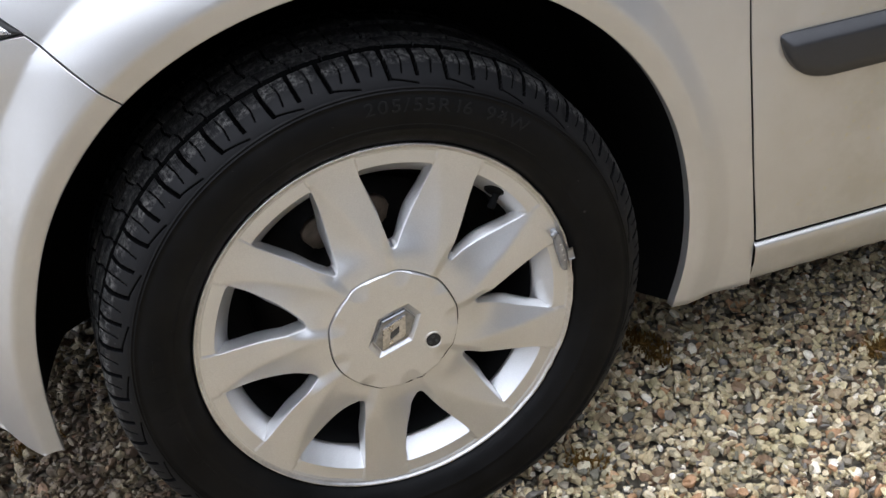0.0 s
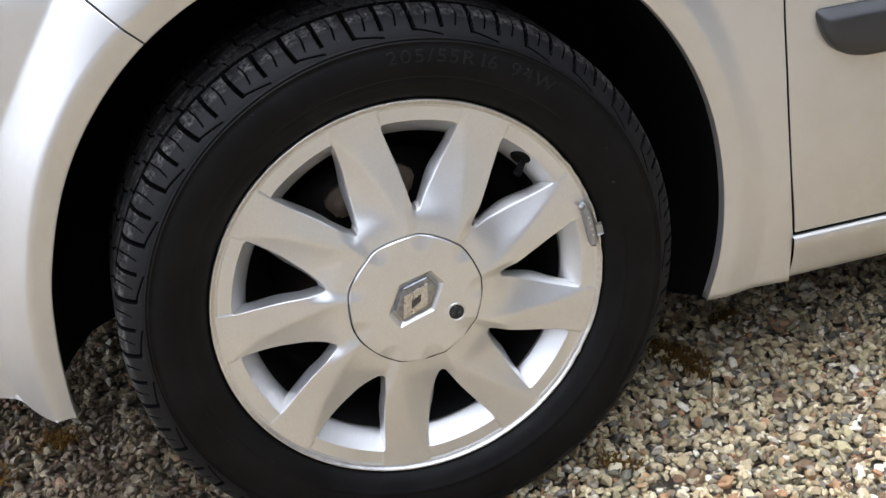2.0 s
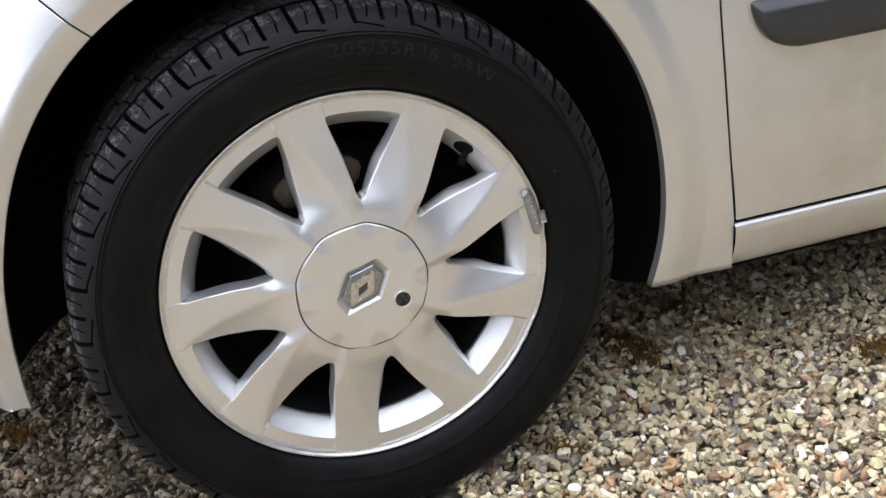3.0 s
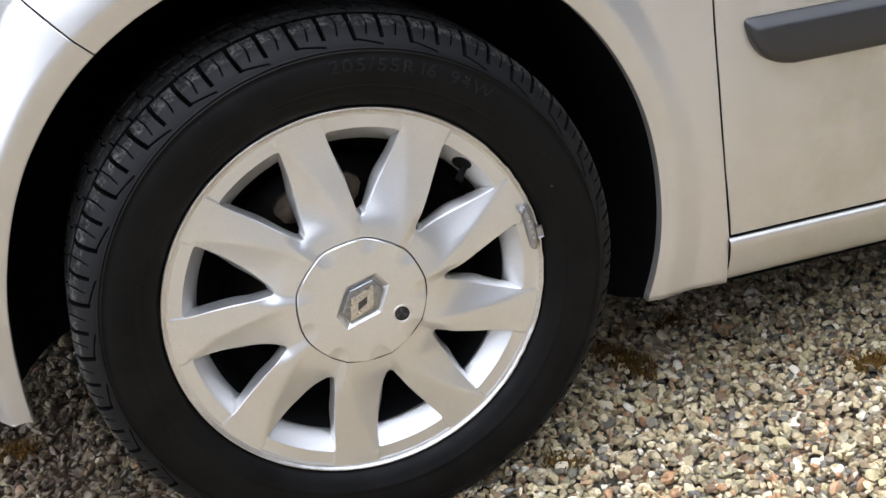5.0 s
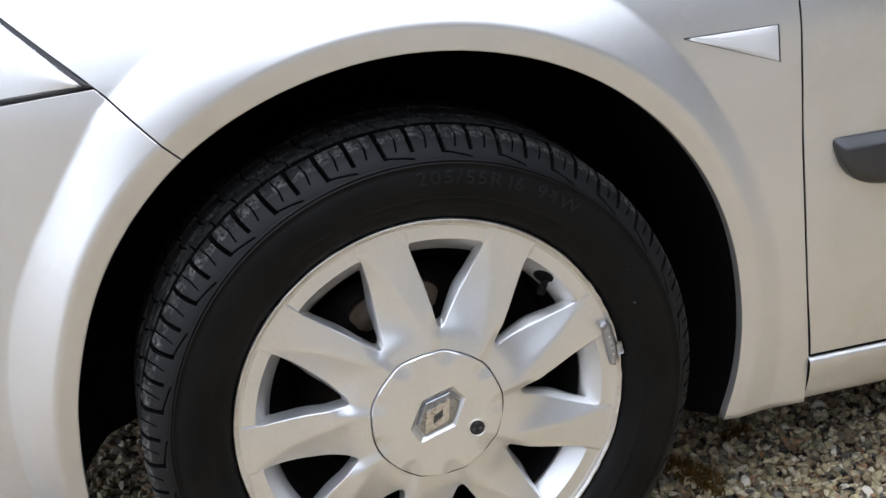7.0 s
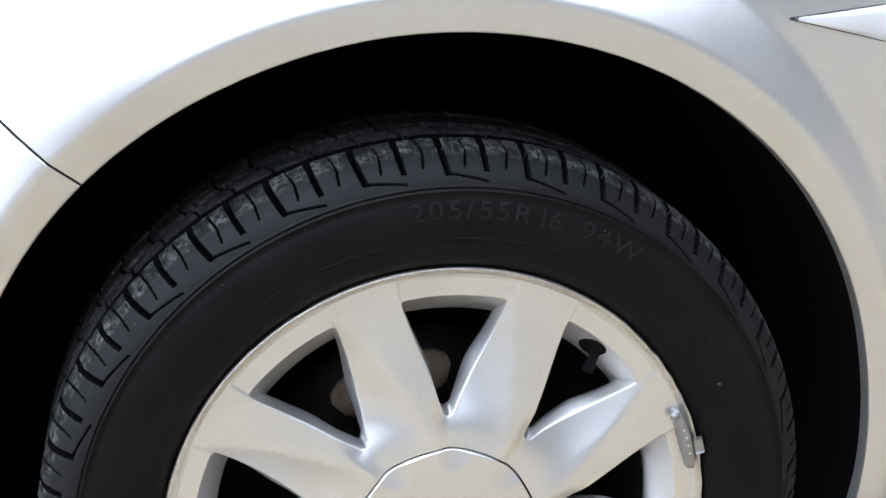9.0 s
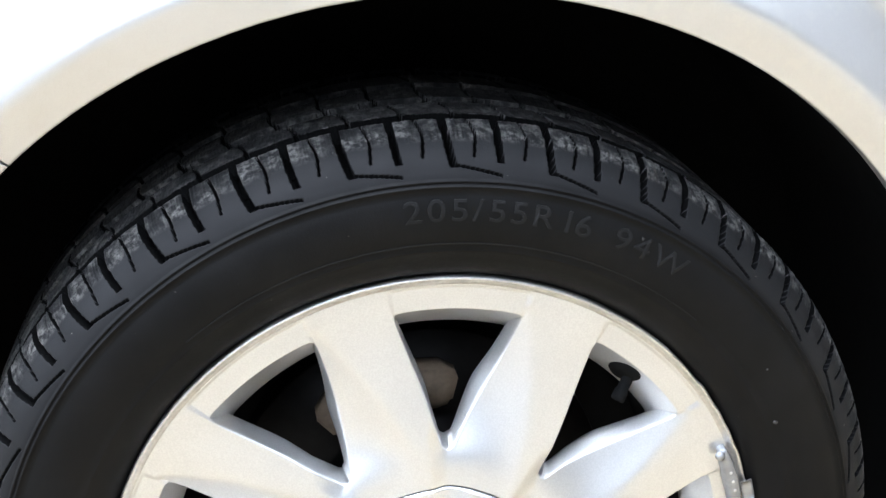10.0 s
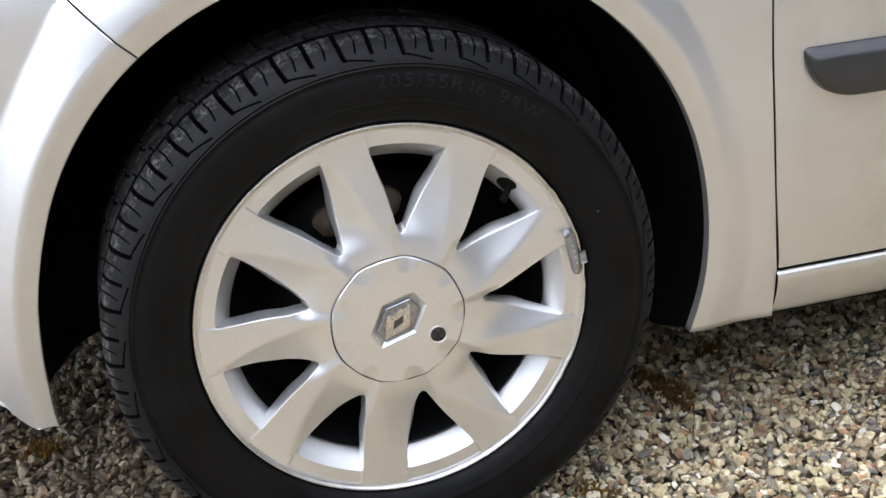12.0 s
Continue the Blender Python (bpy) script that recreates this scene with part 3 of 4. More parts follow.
def tyre():
    prof = [(0.2195, 0.0125), (0.2205, 0.0085), (0.2225, 0.004), (0.226, -0.0015), (0.231, -0.006), (0.237, -0.0095), (0.2425, -0.0120),
            (0.2440, -0.0131), (0.2448, -0.0131), (0.2458, -0.0128), (0.250, -0.0142), (0.256, -0.0155), (0.262, -0.0160), (0.268, -0.0158),
            (0.274, -0.0148), (0.279, -0.0132), (0.2835, -0.0112), (0.2842, -0.0124), (0.2850, -0.0122), (0.2855, -0.0104), (0.2866, -0.0098),
            (0.2872, -0.0108), (0.2880, -0.0104), (0.2886, -0.0086)]
    # shoulder and tread in small steps
    fine = []
    for i in range(1, 73):
        t = i / 72
        fine.append((float(curve_through(t, [0, 0.25, 0.5, 0.75, 1], [0.2886, 0.2975, 0.3055, 0.3120, 0.3155])), float(curve_through(t, [0, 0.25, 0.5, 0.75, 1], [-0.0086, -0.0030, 0.0050, 0.0150, 0.0290]))))
    ribs = []
    for y in np.arange(0.031, 0.168, 0.003):
        groove = 0.007 if any(abs(y - g) < 0.0045 for g in (0.038, 0.074, 0.113, 0.149)) else 0.0
        ribs.append((TYRE_R - 0.3 * (y - 0.0985) ** 2 - groove, float(y)))
    rear = [(0.3110, 0.178), (0.304, 0.190), (0.290, 0.203), (0.265, 0.212), (0.240, 0.207), (0.222, 0.194)]
    profile = prof + fine + ribs + rear
    n0, n1, n2 = len(prof), len(prof) + len(fine), len(prof) + len(fine) + len(ribs)
    total = UNITS * COLS
    verts, faces, k, deep = [], [], len(profile), []
    rng = np.random.default_rng(5)
    wear = rng.uniform(-0.0004, 0.0004, total)
    for i in range(total):
        ang = PHASE - 2 * math.pi * i / total           # clockwise, seen from outside
        u = (i % COLS) / COLS * 12.0                    # degrees inside the unit
        for p, (r, y) in enumerate(profile):
            cut = 0.0
            if n0 <= p < n1:
                t = (p - n0 + 1) / 72
                lean = 1.1 * (1 - t) ** 2
                long_at, short_at = (u + 6 - lean) % 12 - 6, (u - 6 - lean * 0.6 + 6) % 12 - 6
                if t > 0.18 and abs(long_at) < 0.44:
                    cut = 0.0115
                if t > 0.25 and abs(short_at) < 0.40:
                    cut = 0.0110
                tail = 0.215 - 0.145 * (u - 0.5) / 6.0
                if 0.3 < u < 6.6 and abs(t - tail) < 0.019:
                    cut = max(cut, 0.0040)
                wave = 0.25 * math.sin(7.0 * t)
                if t > 0.33 and (abs((u - 3.1 - lean * 0.6 + wave + 6) % 12 - 6) < 0.13 or abs((u - 9.1 - lean * 0.6 + wave + 6) % 12 - 6) < 0.13):
                    cut = max(cut, 0.0055)
                if t > 0.6 and cut == 0.0:
                    cut = wear[i]
                nr, ny = (0.80, -0.60) if t < 0.6 else (0.95, -0.3)
                r, y = r - cut * nr, y - cut * ny
            elif n1 <= p < n2:
                rib = y < 0.036 or y > 0.152
                slot = abs((u + 6) % 12 - 6) < 0.48 or abs(u - 6) < 0.44
                mid = abs((u + 40 * y + 0.6 * math.sin(90 * y)) % 6.0 - 3.0) < 0.20
                if rib and slot:
                    r -= 0.008
                elif not rib and mid:
                    r -= 0.004
                else:
                    r += wear[(i + p * 7) % total]
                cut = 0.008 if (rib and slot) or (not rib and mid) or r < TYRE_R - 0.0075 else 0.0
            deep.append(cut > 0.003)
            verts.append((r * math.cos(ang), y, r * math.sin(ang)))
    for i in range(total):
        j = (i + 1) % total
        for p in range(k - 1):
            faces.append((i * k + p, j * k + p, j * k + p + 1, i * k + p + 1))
    # faces down in the slots take the painted-shade material
    slot_shade = [1 if sum(deep[q] for q in f) > 1 else 0 for f in faces]
    return verts, faces, slot_shade


tyre_v, tyre_f, tyre_slot_shade = tyre()
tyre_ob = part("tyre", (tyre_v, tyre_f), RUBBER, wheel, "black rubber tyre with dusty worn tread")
tyre_ob.data.materials.append(GROOVE_SHADE)
tyre_ob.data.polygons.foreach_set("material_index", tyre_slot_shade)


def sidewall_depth(r):
    return float(curve_through(r, [0.237, 0.2425, 0.250, 0.256, 0.262, 0.268, 0.274, 0.279, 0.2835], [-0.0095, -0.0120, -0.0142, -0.0155, -0.0160, -0.0158, -0.0148, -0.0132, -0.0112]))


def lettering(words, height, base_r, start_deg, pitch, depth):
    """Raised letters of the built-in font, bent round the sidewall; the first starts at start_deg, going clockwise."""
    verts, faces = [], []
    at = start_deg
    for ch in words:
        if ch == " ":
            at -= pitch * 0.75
            continue
        cu = bpy.data.curves.new("letter", "FONT")
        cu.body, cu.size, cu.extrude = ch, height * 1.42, 0.0
        tmp = bpy.data.objects.new("letter", cu)
        scene.collection.objects.link(tmp)
        bpy.context.view_layer.update()
        me = tmp.evaluated_get(bpy.context.evaluated_depsgraph_get()).to_mesh()
        pts = [v.co.copy() for v in me.vertices]
        wide = max((p.x for p in pts), default=0.0)
        k = len(verts)
        for lift in (depth, -0.001):
            for p in pts:
                r = base_r + p.y
                a = radians(at) - (p.x * 1.26) / (base_r + height / 2)
                verts.append((r * math.cos(a), sidewall_depth(r) - lift, r * math.sin(a)))
        m = len(pts)
        count = {}
        for f in me.polygons:
            ids = list(f.vertices)
            faces.append(tuple(k + q for q in ids))
            for a, b in zip(ids, ids[1:] + ids[:1]):
                count[tuple(sorted((a, b)))] = count.get(tuple(sorted((a, b))), []) + [(a, b)]
        for uses in count.values():
            if len(uses) == 1:
                a, b = uses[0]
                faces.append((k + b, k + a, k + m + a, k + m + b))
        at -= math.degrees(wide * 1.26 / (base_r + height / 2)) + pitch * 0.18
        tmp.to_mesh_clear()
        bpy.data.objects.remove(tmp)
        bpy.data.curves.remove(cu)
    return verts, faces


part("size_marking", lettering("205/55R16 94W", 0.0135, 0.2645, 90.2, 3.6, 0.0005), MARK, wheel, "raised tyre size lettering 205/55R16 94W", smooth=False)


def arc_bar(r0, r1, d0, d1, lift, steps=6):
    """A raised bar on the sidewall, between two radii and two angles."""
    verts, faces = [], []
    rs = [r0 + (r1 - r0) * q / 5 for q in range(6)]
    ring = [(r0, -0.001)] + [(r, lift) for r in rs] + [(r1, -0.001)]
    k = len(ring)
    for i in range(steps + 1):
        a = radians(d0 + (d1 - d0) * i / steps)
        for r, up in ring:
            verts.append((r * math.cos(a), sidewall_depth(r) - up, r * math.sin(a)))
    for i in range(steps):
        for p in range(k):
            q = (p + 1) % k
            faces.append((i * k + p, i * k + q, (i + 1) * k + q, (i + 1) * k + p))
    faces += [tuple(range(k)), tuple(range(steps * k + k - 1, steps * k - 1, -1))]
    return verts, faces


for k in range(9):                 # the maker's lettering, as plain raised bars
    d = 169.5 + k * 4.6
    part("lettering_bar", arc_bar(0.2545, 0.2665, d, d + 2.9, 0.0004), RUBBER, wheel, smooth=False)
part("mould_line", arc_bar(0.2490, 0.2498, 44, 124, 0.0005, 60), MARK, wheel)


# alloy rim: nine spokes, each opening a rounded triangle
TH0 = -98.2                        # a spoke's middle
SPOKES = 9


HALF_HIGH, HALF_LOW = radians(11.9), radians(13.2)     # the opening's half angles towards the sharp and the falling flank


def opening():
    """One opening about the +x axis, as (x, z) points, from its tip round the upper side first: a lopsided triangle with bowed sides."""
    ro, ri, tip, side = 0.1985, 0.0985, 0.0052, 60

    def flank_side(half, bow_by):
        co = (ro * math.cos(half) - 0.0012, ro * math.sin(half))
        slope = math.atan2(co[1] - tip, co[0] - (ri + tip))
        pts = []
        for i in range(11):
            a = math.pi + (math.pi / 2 + slope - math.pi) * i / 10
            pts.append((ri + tip + tip * math.cos(a), tip * math.sin(a)))
        p0 = pts[-1]
        for i in range(1, side):
            t = 1 - (1 - i / side) ** 1.12
            bow = bow_by * math.sin(math.pi * t)
            pts.append((p0[0] + (co[0] - p0[0]) * t - bow * math.sin(slope), p0[1] + (co[1] - p0[1]) * t + bow * math.cos(slope)))
        return pts + [(ro * math.cos(half * q), ro * math.sin(half * q)) for q in np.linspace(0.997, 0, 22)]

    high, low = flank_side(HALF_HIGH, -0.0004), flank_side(HALF_LOW, 0.0030)
    pts = np.array(high + [(x, -z) for x, z in low[-2:0:-1]])
    k = len(pts)
    near = np.array([58 <= min(i, k - i) <= 82 for i in range(k)])[:, None]
    for _ in range(6):                       # the two outer corners are filleted
        pts = np.where(near, 0.5 * pts + 0.25 * (np.roll(pts, 1, 0) + np.roll(pts, -1, 0)), pts)
    return [(float(x), float(z)) for x, z in pts]


def eased(t):
    t = min(1.0, max(0.0, t))
    return t * t * t * (t * (6 * t - 15) + 10)


def face_depth(r):
    return -0.0116 + 0.0146 * eased((r - 0.045) / 0.165)


HOLE = opening()


def facet(r, aside):
    """The twisted facet of a spoke: beyond a crease that crosses it from the outer corner to the hub, the face falls away."""
    crease = -0.0165 + 0.31 * (r - 0.08) - 0.006 * math.sin(math.pi * min(1.0, max(0.0, (r - 0.08) / 0.12)))
    slope = 0.54 * eased((r - 0.050) / 0.066)
    f = aside - crease
    fall = slope * 0.5 * (f + math.sqrt(f * f + 0.0035 ** 2))
    most = 0.0040 + 0.036 * eased((r - 0.082) / 0.075)      # the fall runs out towards the hub
    return most * (1 - math.exp(-fall / most))


def hollow(x, z):
    """How far the face has fallen away at (x, z) of a sector whose opening lies on +x; only one flank of each spoke falls."""
    r, phi = math.hypot(x, z), math.atan2(z, x)
    if phi <= 0:
        return facet(r, r * math.sin(phi + radians(20)))
    drop = facet(r, r * math.sin(phi - radians(20)))
    t = min(1.0, phi / radians(9))
    over = facet(r, r * math.sin(radians(20))) * (1 - t * t * (3 - 2 * t)) * min(1.0, max(0.0, (0.122 - r) / 0.022))
    return max(drop, over)


def rim_face():
    hole = HOLE
    n = len(hole)
    cx, cz = 0.150, 0.0
    r_in, r_out, half = 0.0754, 0.2155, radians(20)
    verts, faces = [], []
    # the outline of one 40 degree sector, point for point against the opening
    half_n = n // 2

    def hub(a):
        r = cap_radius(a + radians(TH0 + 20)) + 0.0016
        return (r * math.cos(a), r * math.sin(a))

    def outline(points, half_hole):
        ring = []
        for i, (hx, hz) in enumerate(points):
            t = (i - 10) / 60
            if i <= 10:                      # tip of the opening: the arc at the hub
                ring.append(hub(half * i / 10))
            elif i < 60:                     # along the side: the spoke's middle
                rr = r_in + (r_out - r_in) * (t / 0.84) ** 0.9
                ring.append((rr * math.cos(half), rr * math.sin(half)))
            elif i < 70:                     # then along the rim to the opening's corner
                a = half - (half - half_hole * 1.004) * (i - 60) / 9
                ring.append((r_out * math.cos(a), r_out * math.sin(a)))
            else:                            # the opening's outer edge: straight out to the rim
                q = r_out / math.hypot(hx, hz)
                ring.append((hx * q, hz * q))
        return ring

    high = outline(hole[:half_n + 1], HALF_HIGH)
    low = outline([(x, -z) for x, z in [hole[0]] + hole[:half_n - 1:-1]], HALF_LOW)
    ring = high + [(x, -z) for x, z in low[-2:0:-1]]
    sector = []
    for i in range(n):
        (hx, hz), (ox, oz) = hole[i], ring[i]
        hr = math.hypot(hx, hz)
        outer_edge = 70 <= min(i, n - i)
        levels = [(q / 30) ** 1.08 for q in range(31)]
        row = []
        for lv in levels:
            x, z = hx + (ox - hx) * lv, hz + (oz - hz) * lv
            rr, phi = math.hypot(x, z), abs(math.degrees(math.atan2(z, x)))
            crown = min(1.0, max(0.0, (phi - 6) / 14)) * math.sin(math.pi * min(1.0, max(0.0, (rr - 0.078) / 0.135)))
            y = face_depth(rr) - 0.0010 * crown
            y += 0.0013 * min(1.0, max(0.0, (0.2148 - rr) / 0.002)) if outer_edge else hollow(x, z) * min(1.0, max(0.0, (0.2055 - rr) / 0.005))
            row.append((x, y, z))
        x, y, z = row[0]
        gx, gz = x - cx, z - cz
        gl = math.hypot(gx, gz)
        back = []
        sharp = ((0.0008, 0.0003), (0.0013, 0.0009), (0.0016, 0.0020), (0.0020, 0.0045), (0.0032, 0.0135), (0.0038, 0.0175), (0.0034, 0.0195), (0.0022, 0.0205), (-0.004, 0.022))
        falling = ((0.0008, 0.0003), (0.0015, 0.0009), (0.0022, 0.0018), (0.0032, 0.0034), (0.0062, 0.0085), (0.0078, 0.0115), (0.0080, 0.0135), (0.0070, 0.0150), (-0.002, 0.017))
        outside = ((0.0006, 0.0003), (0.0010, 0.0009), (0.0016, 0.0018), (0.0032, 0.0040), (0.0110, 0.0135), (0.0175, 0.0215), (0.0190, 0.0240), (0.0186, 0.0262), (0.0100, 0.028))
        side = falling if i > half_n else sharp
        for off, dy in (outside if outer_edge else side):
            if outer_edge:
                back.append((x - off * x / hr, y + dy, z - off * z / hr))
            else:
                back.append((x - gx / gl * off, y + dy, z - gz / gl * off))
        sector.append(back[::-1] + row)
    m = len(sector[0])
    for s in range(SPOKES):
        turn = radians(TH0 + 20 + 40 * s)
        c, si = math.cos(turn), math.sin(turn)
        base = len(verts)
        for row in sector:
            verts += [(x * c - z * si, y, x * si + z * c) for x, y, z in row]
        for i in range(n):
            j = (i + 1) % n
            for q in range(m - 1):
                faces.append((base + i * m + q, base + i * m + q + 1, base + j * m + q + 1, base + j * m + q))
    bm = bmesh.new()
    vs = [bm.verts.new(v) for v in verts]
    for f in faces:
        try:
            bm.faces.new([vs[q] for q in f])
        except ValueError:
            pass
    bmesh.ops.remove_doubles(bm, verts=bm.verts, dist=0.00012)
    bmesh.ops.recalc_face_normals(bm, faces=bm.faces)
    return bm


def cap_radius(a):
    return 0.0742 + 0.00055 * math.cos(9 * (a - radians(TH0 + 20)))


part("rim_spokes", rim_face(), ALLOY, wheel, "silver painted nine-spoke face")

rng = np.random.default_rng(11)
flange_profile = [(0.2146, 0.0040), (0.2156, 0.0031), (0.2170, 0.0026), (0.2180, 0.0017), (0.2190, 0.0004), (0.2200, -0.0004), (0.2210, -0.0002), (0.2218, 0.0020), (0.2210, 0.007), (0.2195, 0.014)]
fv, ff = lathe(flange_profile, 360)
fv2 = []
for i, (x, y, z) in enumerate(fv):
    deg = math.degrees(math.atan2(z, x))
    r = math.hypot(x, z)
    if r > 0.2165 and -62 < deg < 48:        # kerb damage
        g = noise.noise(Vector((x * 90, z * 90, 0.3))) * 0.0011 * min(1, (deg + 62) / 25, (48 - deg) / 15)
        x, y, z = x * (1 - g / r), y + abs(g) * 0.8, z * (1 - g / r)
    fv2.append((x, y, z))
part("rim_flange", (fv2, ff), MACHINED, wheel, "bright rim edge scuffed by kerbs")
# inside of the silver rim, coloured near-black for the shade in there
part("rim_barrel", lathe([(0.199, 0.020), (0.190, 0.030), (0.180, 0.050), (0.176, 0.085), (0.178, 0.16), (0.190, 0.175), (0.2, 0.19), (0.214, 0.20)], 120), INTERIOR_SHADE, wheel, "inside of the rim, shade put into its dark colour")

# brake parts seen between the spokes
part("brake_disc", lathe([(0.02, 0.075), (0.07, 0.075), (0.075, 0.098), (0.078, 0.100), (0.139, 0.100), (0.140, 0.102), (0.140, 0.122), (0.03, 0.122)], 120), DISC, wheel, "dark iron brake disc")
# dark disc added so that nothing shows through behind the brake
part("dust_shield", lathe([(0.03, 0.130), (0.160, 0.130), (0.176, 0.120), (0.177, 0.132), (0.03, 0.140)], 90), INTERIOR_SHADE, wheel, "black dust shield, added to close the view")


def caliper():
    bm = bmesh.new()
    for a0, a1, r0, r1, y0, y1 in ((72, 128, 0.086, 0.121, 0.078, 0.096),):
        vs = []
        for i in range(9):
            a = radians(a0 + (a1 - a0) * i / 8)
            ra, rb = r0 + 0.006 * (i in (0, 8)), r1 - 0.006 * (i in (0, 8))
            vs.append([bm.verts.new((r * math.cos(a), y, r * math.sin(a))) for r, y in ((ra, y0), (rb, y0), (rb, y1), (ra, y1))])
        for i in range(8):
            for p in range(4):
                q = (p + 1) % 4
                bm.faces.new((vs[i][p], vs[i][q], vs[i + 1][q], vs[i + 1][p]))
        bm.faces.new(vs[0][::-1])
        bm.faces.new(vs[8])
    bmesh.ops.recalc_face_normals(bm, faces=bm.faces)
    bmesh.ops.bevel(bm, geom=[e for e in bm.edges if e.calc_face_angle(0) > 0.6], offset=0.003, segments=2, affect="EDGES")
    return bm


part("brake_caliper", caliper(), RUST, wheel, "tan rusty brake caliper")


# centre cap with a wavy edge and shallow dimples in line with the openings
hexagon = [(x - 0.0025, z + 0.0005) for x, z in ((0.020, 0.029), (-0.013, 0.020), (-0.0275, -0.010), (-0.018, -0.027), (0.019, -0.016), (0.032, 0.013))]
badge_c = (sum(p[0] for p in hexagon) / 6, sum(p[1] for p in hexagon) / 6)


def scaled(k):
    return [(badge_c[0] + (x - badge_c[0]) * k, badge_c[1] + (z - badge_c[1]) * k) for x, z in hexagon]


def pocket_edge(a):
    """Distance from the badge's middle to the hexagon's edge in the direction a."""
    c, si = math.cos(a), math.sin(a)
    best = 1.0
    for (x0, z0), (x1, z1) in zip(hexagon, hexagon[1:] + hexagon[:1]):
        x0, z0, x1, z1 = x0 - badge_c[0], z0 - badge_c[1], x1 - badge_c[0], z1 - badge_c[1]
        ex, ez = x1 - x0, z1 - z0
        det = c * ez - si * ex
        if abs(det) > 1e-9:
            t, u = (x0 * ez - z0 * ex) / det, (x0 * si - z0 * c) / det
            if t > 0 and -1e-6 <= u <= 1 + 1e-6:
                best = min(best, t)
    return best


def centre_cap():
    """Seen from outside: a recessed six-sided pocket, the dished face and nine shallow scallops at the wavy edge."""
    verts, faces, cols = [(badge_c[0], -0.0082, badge_c[1])], [], 360
    inner = ((0.86, -0.0082), (0.885, -0.0083), (0.90, -0.0087), (1.03, -0.0112), (1.06, -0.0118), (1.08, -0.0124))
    ts = [0.66, 0.70, 0.74, 0.77, 0.80, 0.83, 0.86, 0.88, 0.90, 0.92, 0.94, 0.96, 0.975, 0.988, 1.0]
    for i in range(cols):
        a = 2 * math.pi * i / cols
        near = radians((math.degrees(a) - (TH0 + 20) + 20) % 40 - 20)
        reach = pocket_edge(a)
        c, si = math.cos(a), math.sin(a)
        for q, y in inner:
            verts.append((badge_c[0] + reach * q * c, y, badge_c[1] + reach * q * si))
        hx, hz = badge_c[0] + reach * 1.09 * c, badge_c[1] + reach * 1.09 * si
        for t in (0.0, 0.15, 0.35, 0.6, 0.8):
            x, z = hx + (0.045 * c - hx) * t, hz + (0.045 * si - hz) * t
            verts.append((x, face_depth(math.hypot(x, z)) - 0.0010, z))
        for t in ts:
            r = t * cap_radius(a)
            y = face_depth(r) - 0.0010 + 0.0040 * max(0.0, 1 - ((0.082 - r) / 0.026) ** 2 - (r * (near + 0.05) / 0.0150) ** 2) ** 1.5
            if t == 1.0:
                y += 0.0002
            verts.append((r * c, y, r * si))
        verts.append((cap_radius(a) * c, 0.012, cap_radius(a) * si))
    k = len(inner) + 5 + len(ts) + 1
    for i in range(cols):
        j = (i + 1) % cols
        faces.append((0, 1 + i * k, 1 + j * k))
        for p in range(k - 1):
            faces.append((1 + i * k + p, 1 + i * k + p + 1, 1 + j * k + p + 1, 1 + j * k + p))
    return verts, faces


part("centre_cap", centre_cap(), ALLOY, wheel, "silver centre cap with wavy edge")


def cap_joint():
    verts, faces, cols = [], [], 180
    for i in range(cols):
        a = 2 * math.pi * i / cols
        r = cap_radius(a)
        for rr, y in ((r - 0.001, 0.0), (r + 0.006, 0.0)):
            verts.append((rr * math.cos(a), y, rr * math.sin(a)))
    for i in range(cols):
        j = (i + 1) % cols
        faces.append((2 * i, 2 * i + 1, 2 * j + 1, 2 * j))
    return verts, faces


part("cap_joint", cap_joint(), SEAL, wheel, "black joint round the cap")

# badge in the cap's pocket: a plain six-sided plate with a flat rhombus ring, no lettering
part("badge_plate", prism(scaled(0.84), -0.0128, -0.0080, 0.0022), CHROME, wheel, "chrome badge plate", smooth=False)
slot = [(0.0055, 0.0080), (-0.0060, 0.0015), (-0.0075, -0.0085), (0.0040, -0.0015)]
outer_r = [(0.0135, 0.0190), (-0.0140, 0.0078), (-0.0172, -0.0182), (0.0108, -0.0070)]


def ring_prism(outer, inner, y0, y1):
    verts, faces, k = [], [], len(outer)
    for loop in (outer, inner):
        for y in (y0, y1):
            verts += [(x, y, z) for x, z in loop]
    for i in range(k):
        j = (i + 1) % k
        faces += [(i, j, 2 * k + j, 2 * k + i), (i, k + i, k + j, j), (2 * k + i, 2 * k + j, 3 * k + j, 3 * k + i)]
    return verts, faces


part("badge_ring", ring_prism(outer_r, slot, -0.0146, -0.0120), WORN_CHROME, wheel, "raised chrome rhombus ring", smooth=False)
part("badge_slot", prism(slot, -0.0133, -0.0100), DARK_INSET, wheel, "dark slot in the badge", smooth=False)

# lock plug beside the badge
plug_at = (0.0425, -0.0245)


def ring_at(cx, cz, profile, steps=48):
    v, f = lathe(profile, steps)
    return [(x + cx, y, z + cz) for x, y, z in v], f


part("lock_ring", ring_at(*plug_at, [(0.0112, -0.0100), (0.0110, -0.0130), (0.0103, -0.0136), (0.0095, -0.0128), (0.0093, -0.0070)]), ALLOY, wheel)
part("lock_plug", ring_at(*plug_at, [(0.0, -0.0126), (0.0085, -0.0127), (0.0095, -0.0120)]), SEAL, wheel, "black plastic lock plug")
